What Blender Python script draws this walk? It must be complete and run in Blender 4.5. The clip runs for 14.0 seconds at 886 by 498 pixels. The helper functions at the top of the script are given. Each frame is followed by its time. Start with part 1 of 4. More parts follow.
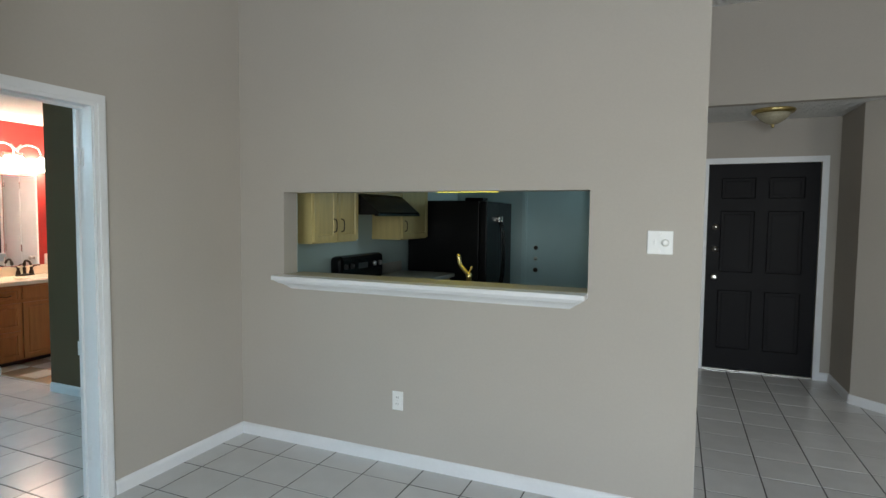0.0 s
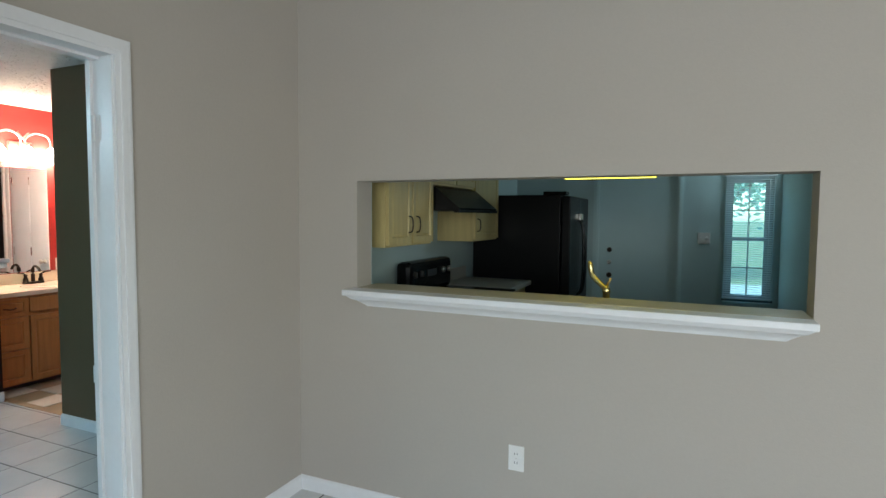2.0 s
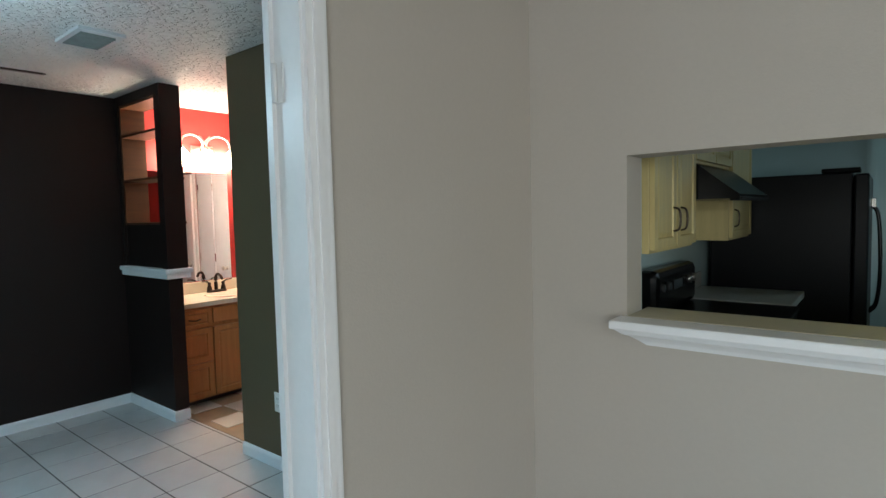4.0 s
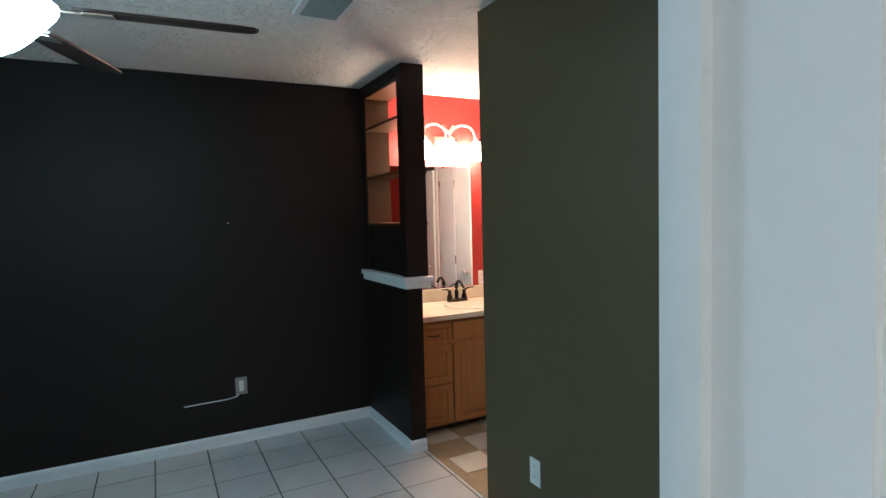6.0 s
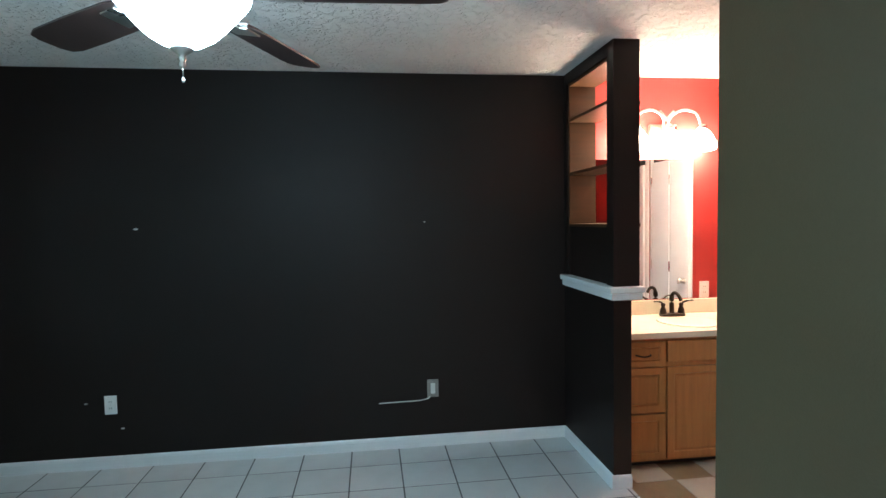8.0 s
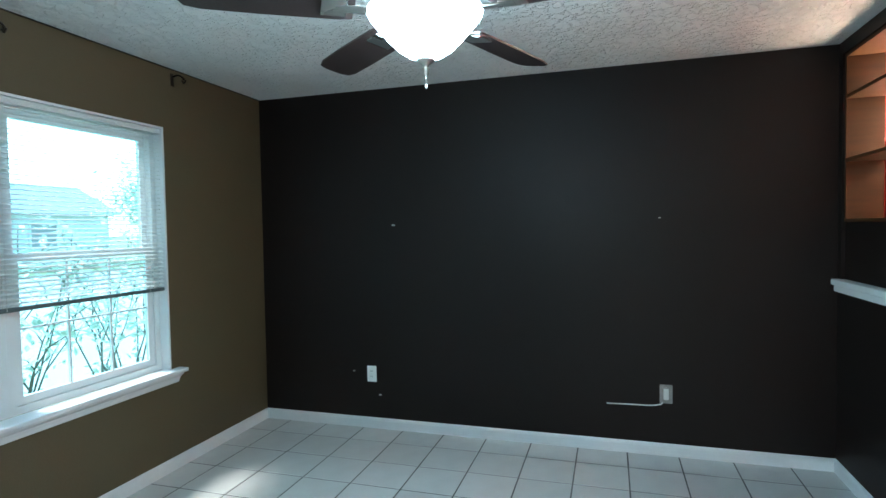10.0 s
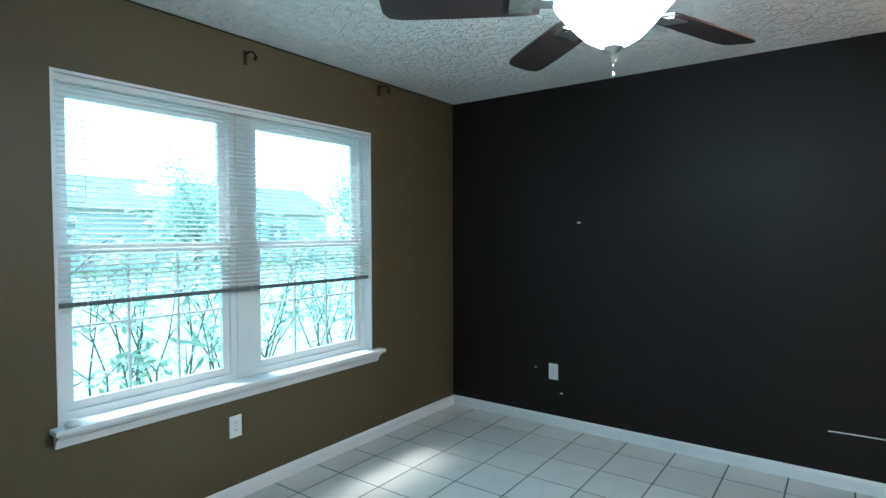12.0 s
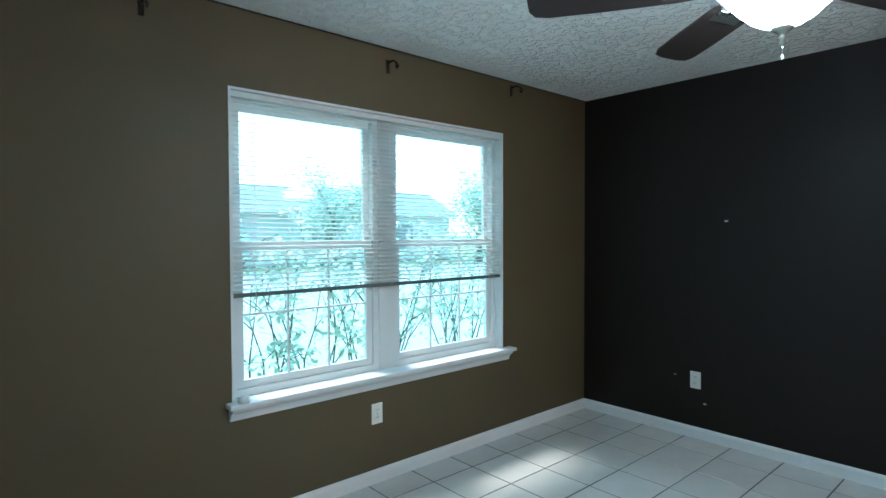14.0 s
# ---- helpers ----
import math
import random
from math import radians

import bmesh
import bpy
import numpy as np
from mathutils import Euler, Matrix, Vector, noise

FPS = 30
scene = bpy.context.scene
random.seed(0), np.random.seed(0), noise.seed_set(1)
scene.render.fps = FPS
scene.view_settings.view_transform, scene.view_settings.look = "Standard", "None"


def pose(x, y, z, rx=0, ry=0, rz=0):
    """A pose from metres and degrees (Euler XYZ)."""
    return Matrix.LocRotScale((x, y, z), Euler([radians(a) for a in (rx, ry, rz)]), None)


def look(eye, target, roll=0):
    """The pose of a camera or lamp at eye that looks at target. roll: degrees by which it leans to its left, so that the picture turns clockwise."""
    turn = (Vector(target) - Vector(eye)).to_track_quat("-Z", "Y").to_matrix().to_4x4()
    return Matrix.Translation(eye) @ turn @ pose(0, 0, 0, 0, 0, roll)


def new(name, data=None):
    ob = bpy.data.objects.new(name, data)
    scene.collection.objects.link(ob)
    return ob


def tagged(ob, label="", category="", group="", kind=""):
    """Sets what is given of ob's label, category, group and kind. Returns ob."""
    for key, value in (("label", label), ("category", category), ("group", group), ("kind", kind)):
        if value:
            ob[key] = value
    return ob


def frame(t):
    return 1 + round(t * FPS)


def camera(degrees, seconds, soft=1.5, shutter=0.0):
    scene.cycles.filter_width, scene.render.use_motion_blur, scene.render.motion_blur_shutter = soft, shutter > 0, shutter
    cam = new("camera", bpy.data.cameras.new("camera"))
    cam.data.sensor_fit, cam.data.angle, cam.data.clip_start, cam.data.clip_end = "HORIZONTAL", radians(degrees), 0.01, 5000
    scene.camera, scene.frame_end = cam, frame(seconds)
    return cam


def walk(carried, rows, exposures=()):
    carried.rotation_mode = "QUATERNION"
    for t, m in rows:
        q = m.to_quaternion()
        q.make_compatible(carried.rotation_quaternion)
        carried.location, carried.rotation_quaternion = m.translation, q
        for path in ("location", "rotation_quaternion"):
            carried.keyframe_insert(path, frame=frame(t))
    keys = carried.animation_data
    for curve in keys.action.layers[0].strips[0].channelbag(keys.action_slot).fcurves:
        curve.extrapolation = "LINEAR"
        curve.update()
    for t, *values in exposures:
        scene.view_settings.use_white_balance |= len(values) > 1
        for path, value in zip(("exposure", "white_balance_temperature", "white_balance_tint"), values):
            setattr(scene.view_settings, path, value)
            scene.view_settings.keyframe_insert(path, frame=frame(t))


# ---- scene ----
cam = camera(77.5, 14.0)
PATH = [
    (0, (2.705, -2.902, 1.502), (1.929, -1.062, 1.382), 0.6),
    (0.5, (2.521, -2.767, 1.49), (1.742, -0.929, 1.368), 0.6),
    (1, (2.312, -2.636, 1.483), (1.534, -0.797, 1.366), 0.5),
    (1.5, (2.09, -2.496, 1.477), (1.307, -0.66, 1.353), 0.5),
    (2, (1.875, -2.346, 1.475), (1.062, -0.523, 1.354), 0.4),
    (4.5, (0.801, -1.698, 1.465), (-0.601, -0.277, 1.341), -1.6),
    (5, (0.567, -1.595, 1.476), (-0.985, -0.338, 1.354), -1.5),
    (5.5, (0.355, -1.476, 1.49), (-1.33, -0.407, 1.363), -1.5),
    (6, (0.153, -1.363, 1.496), (-1.615, -0.435, 1.377), -1.5),
    (6.5, (-0.014, -1.298, 1.482), (-1.847, -0.507, 1.37), -1.4),
    (7, (-0.112, -1.262, 1.473), (-1.994, -0.592, 1.373), -1.4),
    (7.5, (-0.157, -1.302, 1.481), (-2.089, -0.795, 1.385), -1.5),
    (8, (-0.161, -1.268, 1.494), (-2.139, -1.010, 1.391), -1.0),
    (8.5, (-0.131, -1.268, 1.488), (-2.128, -1.240, 1.392), -0.9),
    (9, (-0.107, -1.256, 1.475), (-2.099, -1.440, 1.386), -1.0),
    (11.5, (-0.071, -1.170, 1.407), (-1.767, -2.229, 1.349), -0.4),
    (12, (-0.056, -1.181, 1.406), (-1.672, -2.358, 1.347), -0.2),
    (12.5, (-0.026, -1.185, 1.401), (-1.565, -2.460, 1.342), -0.2),
    (13, (-0.023, -1.199, 1.399), (-1.487, -2.560, 1.344), -0.3),
    (13.5, (-0.004, -1.207, 1.394), (-1.398, -2.640, 1.342), -0.3),
    (14, (0.013, -1.215, 1.393), (-1.310, -2.714, 1.340), -0.2),
]
walk(cam, [(t, look(e, g, r)) for t, e, g, r in PATH], exposures=[(0.0, 2.1), (4.0, 2.1), (5.0, 2.05), (6.0, 2.0), (7.0, 2.15), (8.0, 2.6), (9.0, 2.75), (11.5, 2.8), (14.0, 2.6)])

# ---- world and large lights ----
world = bpy.data.worlds.new("sky")
scene.world = world
world.use_nodes = True
wn = world.node_tree.nodes
sky = wn.new("ShaderNodeTexSky")
sky.sky_type, sky.sun_disc = "NISHITA", False
sky.sun_elevation, sky.sun_rotation = radians(60), radians(165)
world.node_tree.links.new(sky.outputs[0], wn["Background"].inputs[0])
wn["Background"].inputs[1].default_value = 0.15
sun_data = bpy.data.lights.new("sun", "SUN")
sun_data.energy, sun_data.angle, sun_data.color = 0.8, radians(15), (1.0, 0.98, 0.95)
sun = new("sun", sun_data)
sun.matrix_world = look((0, 0, 20), (-1.5, 5.5, 10.0))


def area(name, eye, target, w, h, power, color):
    d = bpy.data.lights.new(name, "AREA")
    d.shape, d.size, d.size_y, d.energy, d.color = "RECTANGLE", w, h, power, color
    o = new(name, d)
    o.matrix_world = look(eye, target)
    return o


area("living_window_light", (3.6, -6.95, 1.55), (3.4, 0, 1.3), 2.3, 1.7, 29, (0.86, 0.95, 1.0))
area("patio_door_light", (6.35, -3.2, 1.2), (0, -1.0, 1.2), 1.7, 2.0, 9, (1.0, 0.95, 0.84))

# Added fill lamp that brightens the kitchen through an invented high opening.
area("kitchen_fill_light", (2.84, 3.64, 2.175), (0.9, 2.4, 0.9), 0.50, 0.42, 1.7, (0.72, 0.95, 1.0))


# ---- materials ----
def material(name, color, rough=0.6, metal=0.0, vary=0.12, scale=3.0, grain=90.0, bump=0.0, bump_scale=None, random_tint=0.0, coat=0.0):
    m = bpy.data.materials.new(name)
    m.use_nodes = True
    n, l = m.node_tree.nodes, m.node_tree.links
    b = n["Principled BSDF"]
    b.inputs["Roughness"].default_value, b.inputs["Metallic"].default_value = rough, metal
    b.inputs["Coat Weight"].default_value = coat
    tc = n.new("ShaderNodeTexCoord")
    big, small = n.new("ShaderNodeTexNoise"), n.new("ShaderNodeTexNoise")
    big.inputs["Scale"].default_value, small.inputs["Scale"].default_value = scale, grain
    big.inputs["Detail"].default_value = 4
    for t in (big, small):
        l.new(tc.outputs["Object"], t.inputs["Vector"])
    mix = n.new("ShaderNodeMath")
    mix.operation = "MULTIPLY_ADD"
    l.new(small.outputs[0], mix.inputs[0])
    mix.inputs[1].default_value = 0.4
    l.new(big.outputs[0], mix.inputs[2])
    ramp = n.new("ShaderNodeMapRange")
    ramp.inputs[1].default_value, ramp.inputs[2].default_value = 0.35, 1.05
    ramp.inputs[3].default_value, ramp.inputs[4].default_value = 1 - vary, 1 + vary
    l.new(mix.outputs[0], ramp.inputs[0])
    last = ramp.outputs[0]
    if random_tint:
        info, rr, mm = n.new("ShaderNodeObjectInfo"), n.new("ShaderNodeMapRange"), n.new("ShaderNodeMath")
        rr.inputs[3].default_value, rr.inputs[4].default_value = 1 - random_tint, 1 + random_tint
        l.new(info.outputs["Random"], rr.inputs[0])
        mm.operation = "MULTIPLY"
        l.new(rr.outputs[0], mm.inputs[0])
        l.new(last, mm.inputs[1])
        last = mm.outputs[0]
    vm = n.new("ShaderNodeVectorMath")
    vm.operation = "SCALE"
    vm.inputs[0].default_value = color
    l.new(last, vm.inputs["Scale"])
    l.new(vm.outputs[0], b.inputs["Base Color"])
    rmap = n.new("ShaderNodeMapRange")
    rmap.inputs[3].default_value, rmap.inputs[4].default_value = max(0.02, rough * 0.85), min(1, rough * 1.15)
    l.new(big.outputs[0], rmap.inputs[0])
    l.new(rmap.outputs[0], b.inputs["Roughness"])
    if bump:
        bt, bn = n.new("ShaderNodeTexNoise"), n.new("ShaderNodeBump")
        bt.inputs["Scale"].default_value, bt.inputs["Detail"].default_value = bump_scale or grain, 3
        l.new(tc.outputs["Object"], bt.inputs["Vector"])
        bn.inputs["Strength"].default_value, bn.inputs["Distance"].default_value = 1.0, bump
        l.new(bt.outputs[0], bn.inputs["Height"])
        l.new(bn.outputs[0], b.inputs["Normal"])
    return m


def wood(name, color, rough=0.4, axis=2, vary=0.3):
    m = material(name, color, rough, vary=vary, scale=4, grain=60, bump=0.0004, bump_scale=80)
    n, l = m.node_tree.nodes, m.node_tree.links
    mp = n.new("ShaderNodeMapping")
    s = [9.0, 9.0, 9.0]
    s[axis] = 0.7
    mp.inputs["Scale"].default_value = s
    tc = next(x for x in n if x.type == "TEX_COORD")
    l.new(tc.outputs["Object"], mp.inputs["Vector"])
    for t in [x for x in n if x.type == "TEX_NOISE"]:
        l.new(mp.outputs[0], t.inputs["Vector"])
    return m


def glow(name, color, strength):
    m = bpy.data.materials.new(name)
    m.use_nodes = True
    b = m.node_tree.nodes["Principled BSDF"]
    b.inputs["Base Color"].default_value = (0.9, 0.9, 0.88, 1)
    b.inputs["Emission Color"].default_value = (*color, 1)
    b.inputs["Emission Strength"].default_value = strength
    return m


def knockdown(name, color):
    """White ceiling with trowelled splatter texture."""
    m = material(name, color, 0.85, vary=0.06, scale=2, grain=40)
    n, l = m.node_tree.nodes, m.node_tree.links
    tc = next(x for x in n if x.type == "TEX_COORD")
    a, ramp, bn = n.new("ShaderNodeTexNoise"), n.new("ShaderNodeMapRange"), n.new("ShaderNodeBump")
    a.inputs["Scale"].default_value, a.inputs["Detail"].default_value, a.inputs["Distortion"].default_value = 24, 5, 0.6
    l.new(tc.outputs["Object"], a.inputs["Vector"])
    ramp.inputs[1].default_value, ramp.inputs[2].default_value = 0.46, 0.58
    l.new(a.outputs[0], ramp.inputs[0])
    bn.inputs["Distance"].default_value = 0.012
    l.new(ramp.outputs[0], bn.inputs["Height"])
    l.new(bn.outputs[0], n["Principled BSDF"].inputs["Normal"])
    return m


M_LIVING = material("greige_wall_paint", (0.437, 0.400, 0.352), 0.75, vary=0.05, scale=1.2, grain=60, bump=0.0006, bump_scale=140)
M_OLIVE = material("olive_wall_paint", (0.101, 0.073, 0.037), 0.6, vary=0.08, scale=1.5, grain=60, bump=0.0008, bump_scale=130)
M_DARK = material("espresso_wall_paint", (0.0102, 0.0052, 0.0043), 0.55, vary=0.15, scale=1.5, grain=60, bump=0.0008, bump_scale=120)
M_DARK.node_tree.nodes["Principled BSDF"].inputs["Specular IOR Level"].default_value = 0.3
M_RED = material("red_wall_paint", (0.42, 0.035, 0.03), 0.5, vary=0.08, scale=2, bump=0.0006, bump_scale=130)
M_KITCHEN = material("grey_blue_wall_paint", (0.46, 0.58, 0.58), 0.6, vary=0.05, scale=1.5, bump=0.0005, bump_scale=130)
M_CEIL = knockdown("textured_white_ceiling", (0.84, 0.84, 0.82))
M_WHITE = material("white_trim_paint", (0.76, 0.77, 0.78), 0.35, vary=0.05, scale=5, grain=50, bump=0.0003, bump_scale=60)
M_TILE = material("white_ceramic_tile", (0.61, 0.61, 0.60), 0.22, vary=0.07, scale=6, grain=70, bump=0.0006, bump_scale=16, random_tint=0.05)
M_GROUT = material("grey_grout", (0.085, 0.08, 0.078), 0.9, vary=0.4, scale=2.5, grain=120, bump=0.001)
M_FRONT = material("black_brown_door_paint", (0.008, 0.0075, 0.009), 0.5, vary=0.15, scale=4, bump=0.0004, bump_scale=70)
M_FRONT.node_tree.nodes["Principled BSDF"].inputs["Specular IOR Level"].default_value = 0.12
M_KDOOR = material("pale_blue_door_paint", (0.52, 0.66, 0.66), 0.45, vary=0.04, scale=3)
M_STEEL = material("brushed_nickel", (0.6, 0.58, 0.54), 0.28, 1.0, vary=0.08)
M_BRASS = material("aged_brass", (0.64, 0.51, 0.22), 0.25, 1.0, vary=0.1, scale=20)
M_BRONZE = material("oil_rubbed_bronze", (0.05, 0.038, 0.03), 0.35, 0.9, vary=0.2, scale=25)
M_BLACK = material("black_enamel", (0.004, 0.004, 0.0045), 0.25, vary=0.2, scale=10)
M_FRIDGE = material("black_textured_steel", (0.004, 0.004, 0.0045), 0.4, vary=0.15, scale=20, bump=0.0004, bump_scale=250)
for dark in (M_BLACK, M_FRIDGE):
    dark.node_tree.nodes["Principled BSDF"].inputs["Specular IOR Level"].default_value = 0.22
M_OAK = wood("honey_oak", (0.42, 0.19, 0.06), 0.4, vary=0.2)
M_MAPLE = wood("pale_maple", (0.56, 0.45, 0.20), 0.4, vary=0.14)
M_SHELF = wood("stained_shelf_wood", (0.075, 0.029, 0.008), 0.45, axis=1)
M_LAMINATE = material("grey_laminate", (0.5, 0.5, 0.47), 0.35, vary=0.08, scale=30)
M_CREAM = material("cream_cultured_marble", (0.78, 0.72, 0.58), 0.18, vary=0.05, scale=6)
M_LEDGE = material("ledge_paint", (0.50, 0.46, 0.34), 0.4, vary=0.06, scale=4)
M_VINYL = material("white_vinyl_window", (0.72, 0.76, 0.77), 0.35, vary=0.03)
M_BLIND = material("white_vinyl_slat", (0.72, 0.74, 0.73), 0.45, vary=0.04)
# The bottom rail's shade against the bright window is put into this colour.
M_RAIL = material("shade_toned_blind_rail", (0.10, 0.13, 0.13), 0.5, vary=0.1)
M_BLADE = wood("dark_cherry_fan_blade", (0.035, 0.019, 0.017), 0.4, axis=0)
M_PLASTIC = material("white_plastic", (0.78, 0.78, 0.76), 0.35, vary=0.03)
M_SLOT = material("dark_slot", (0.03, 0.03, 0.03), 0.6, vary=0.1)
M_BATH_W = material("ivory_vinyl_tile", (0.58, 0.54, 0.46), 0.4, vary=0.1, scale=6, random_tint=0.06)
M_BATH_B = material("tan_vinyl_tile", (0.36, 0.26, 0.15), 0.4, vary=0.2, scale=8, random_tint=0.1)
M_GROUND = material("dry_lawn", (0.22, 0.24, 0.14), 0.95, vary=0.3, scale=0.8, grain=20)
M_CONCRETE = material("pale_concrete", (0.46, 0.45, 0.42), 0.9, vary=0.12, scale=1.2, grain=40)
M_BARK = material("grey_bark", (0.20, 0.18, 0.15), 0.9, vary=0.3, scale=12, bump=0.002)
M_LEAF = material("green_leaf", (0.10, 0.12, 0.08), 0.55, vary=0.3, scale=3, grain=12)
lf = M_LEAF.node_tree
tl, ml = lf.nodes.new("ShaderNodeBsdfTranslucent"), lf.nodes.new("ShaderNodeMixShader")
tl.inputs[0].default_value, ml.inputs[0].default_value = (0.66, 0.80, 0.72, 1), 0.75
lf.links.new(lf.nodes["Principled BSDF"].outputs[0], ml.inputs[1])
lf.links.new(tl.outputs[0], ml.inputs[2])
lf.links.new(ml.outputs[0], lf.nodes["Material Output"].inputs[0])
M_VENT = material("dull_grey_vent_metal", (0.25, 0.27, 0.26), 0.5, vary=0.2, scale=20)
M_SIDING = material("pale_siding", (0.68, 0.68, 0.65), 0.8, vary=0.1, scale=1.5)
M_ROOF = material("grey_shingle", (0.34, 0.34, 0.34), 0.9, vary=0.2, scale=4)
M_FAN_GLASS = glow("lit_frosted_glass", (0.52, 0.82, 1.0), 15.5)
M_BULB = glow("lit_warm_bulb_glass", (1.0, 0.83, 0.64), 18.0)
M_TUBE = glow("lit_fluorescent_lens", (1.0, 0.88, 0.07), 1.1)
M_MIRROR = bpy.data.materials.new("mirror_silver")
M_MIRROR.use_nodes = True
mb = M_MIRROR.node_tree.nodes["Principled BSDF"]
mb.inputs["Metallic"].default_value, mb.inputs["Roughness"].default_value, mb.inputs["Base Color"].default_value = 1.0, 0.015, (0.9, 0.9, 0.9, 1)
M_GLASS = bpy.data.materials.new("window_glass")
M_GLASS.use_nodes = True
gn, gl = M_GLASS.node_tree.nodes, M_GLASS.node_tree.links
gt, gg, gm = gn.new("ShaderNodeBsdfTransparent"), gn.new("ShaderNodeBsdfGlossy"), gn.new("ShaderNodeMixShader")
gt.inputs[0].default_value, gg.inputs["Roughness"].default_value = (0.74, 1.0, 0.99, 1), 0.02
gm.inputs[0].default_value = 0.04
gl.new(gt.outputs[0], gm.inputs[1])
gl.new(gg.outputs[0], gm.inputs[2])
gl.new(gm.outputs[0], gn["Material Output"].inputs[0])


# ---- mesh helpers ----
def box(bm, x0, x1, y0, y1, z0, z1, bevel=0.0, m=None):
    """A box between two corners, its edges rounded by bevel."""
    r = bmesh.ops.create_cube(bm, size=1)
    vs = r["verts"]
    for v in vs:
        v.co = Vector(((x0 + x1) / 2 + v.co.x * abs(x1 - x0), (y0 + y1) / 2 + v.co.y * abs(y1 - y0), (z0 + z1) / 2 + v.co.z * abs(z1 - z0)))
        if m is not None:
            v.co = m @ v.co
    if bevel:
        bmesh.ops.bevel(bm, geom=list({e for v in vs for e in v.link_edges}), offset=bevel, segments=2, affect="EDGES", profile=0.5)
    return bm


def boxes(*specs, bevel=0.0):
    bm = bmesh.new()
    for s in specs:
        box(bm, *s, bevel=bevel)
    return bm


def lathe(profile, at, steps=28, bm=None, m=None):
    """Turns (radius, height) pairs round a vertical axis at the place given."""
    bm = bm or bmesh.new()
    rings = []
    for r, z in profile:
        ring = []
        for i in range(steps):
            a = 2 * math.pi * i / steps
            co = Vector((r * math.cos(a), r * math.sin(a), z))
            co = m @ co if m is not None else co
            ring.append(bm.verts.new(co + Vector(at)))
        rings.append(ring)
    for a, b in zip(rings, rings[1:]):
        for i in range(steps):
            j = (i + 1) % steps
            f = bm.faces.new((a[i], a[j], b[j], b[i]))
            f.smooth = True
    for ring, flip in ((rings[0], True), (rings[-1], False)):
        bm.faces.new(ring[::-1] if flip else ring)
    return bm


def tube(points, radius, bm=None, steps=10):
    """A round bar along a line of points; radius may be one number or one for each point."""
    bm = bm or bmesh.new()
    pts = [Vector(p) for p in points]
    rad = radius if isinstance(radius, (list, tuple)) else [radius] * len(pts)
    rings = []
    for i, p in enumerate(pts):
        d = (pts[min(i + 1, len(pts) - 1)] - pts[max(i - 1, 0)]).normalized()
        q = d.to_track_quat("Z", "Y")
        rings.append([bm.verts.new(p + q @ Vector((rad[i] * math.cos(2 * math.pi * k / steps), rad[i] * math.sin(2 * math.pi * k / steps), 0))) for k in range(steps)])
    for a, b in zip(rings, rings[1:]):
        for k in range(steps):
            f = bm.faces.new((a[k], a[(k + 1) % steps], b[(k + 1) % steps], b[k]))
            f.smooth = True
    bm.faces.new(rings[0][::-1])
    bm.faces.new(rings[-1])
    return bm


def arc(points, n=8):
    """A smooth line through a few points."""
    p = [Vector(q) for q in points]
    p = [p[0] * 2 - p[1]] + p + [p[-1] * 2 - p[-2]]
    out = []
    for i in range(1, len(p) - 2):
        for k in range(n):
            t = k / n
            a, b, c, d = p[i - 1], p[i], p[i + 1], p[i + 2]
            out.append(0.5 * (2 * b + (c - a) * t + (2 * a - 5 * b + 4 * c - d) * t * t + (3 * b - a - 3 * c + d) * t ** 3))
    return out + [p[-2]]


def profile_run(section, start, end, bm=None, side=None):
    """A moulding: a section of (out, up) pairs swept from start to end; out is horizontal, along side."""
    bm = bm or bmesh.new()
    s, e, o = Vector(start), Vector(end), Vector(side)
    up = Vector((0, 0, 1)) if abs((e - s).normalized().z) < 0.5 else (e - s).normalized().cross(o)
    ra = [bm.verts.new(s + o * a + up * b) for a, b in section]
    rb = [bm.verts.new(e + o * a + up * b) for a, b in section]
    k = len(section)
    for i in range(k):
        bm.faces.new((ra[i], ra[(i + 1) % k], rb[(i + 1) % k], rb[i]))
    bm.faces.new(ra[::-1])
    bm.faces.new(rb)
    bmesh.ops.recalc_face_normals(bm, faces=bm.faces[:])
    return bm


def part(name, bm, mat, parent=None, label=""):
    me = bpy.data.meshes.new(name)
    bm.to_mesh(me)
    bm.free()
    me.materials.append(mat)
    o = new(name, me)
    if parent is not None:
        o.parent = parent
        o.matrix_parent_inverse = parent.matrix_world.inverted() if parent.parent is None else Matrix()
    if label:
        o["label"] = label
    return o


def structure(name, bm, mat, label="", category=""):
    return tagged(part(name, bm, mat), label, category, kind="structure")


def thing(name, at, label, category, group=""):
    o = new(name)
    o.empty_display_size = 0.05
    o.matrix_world = Matrix.Translation(at)
    bpy.context.view_layer.update()
    return tagged(o, label, category, group)


# ---- plan, in metres ----
BED_W, BED_S, BED_N, BED_E = -3.745, -3.768, 0.028, 0.30
CEIL, HIGH = 2.44, 3.25
DOOR_N, DOOR_S, DOOR_H = -1.02, -1.86, 2.03
PX0, PX1, PZ0, PZ1 = 0.358, 2.294, 1.112, 1.643
WALL_X = 2.825
WIN_E, WIN_W, WIN_B, WIN_T = -0.932, -2.784, 0.617, 2.076
HALL_X, FRONT_Y = 4.06, 3.16
KIT_Y = 4.0
BATH_N = 1.42

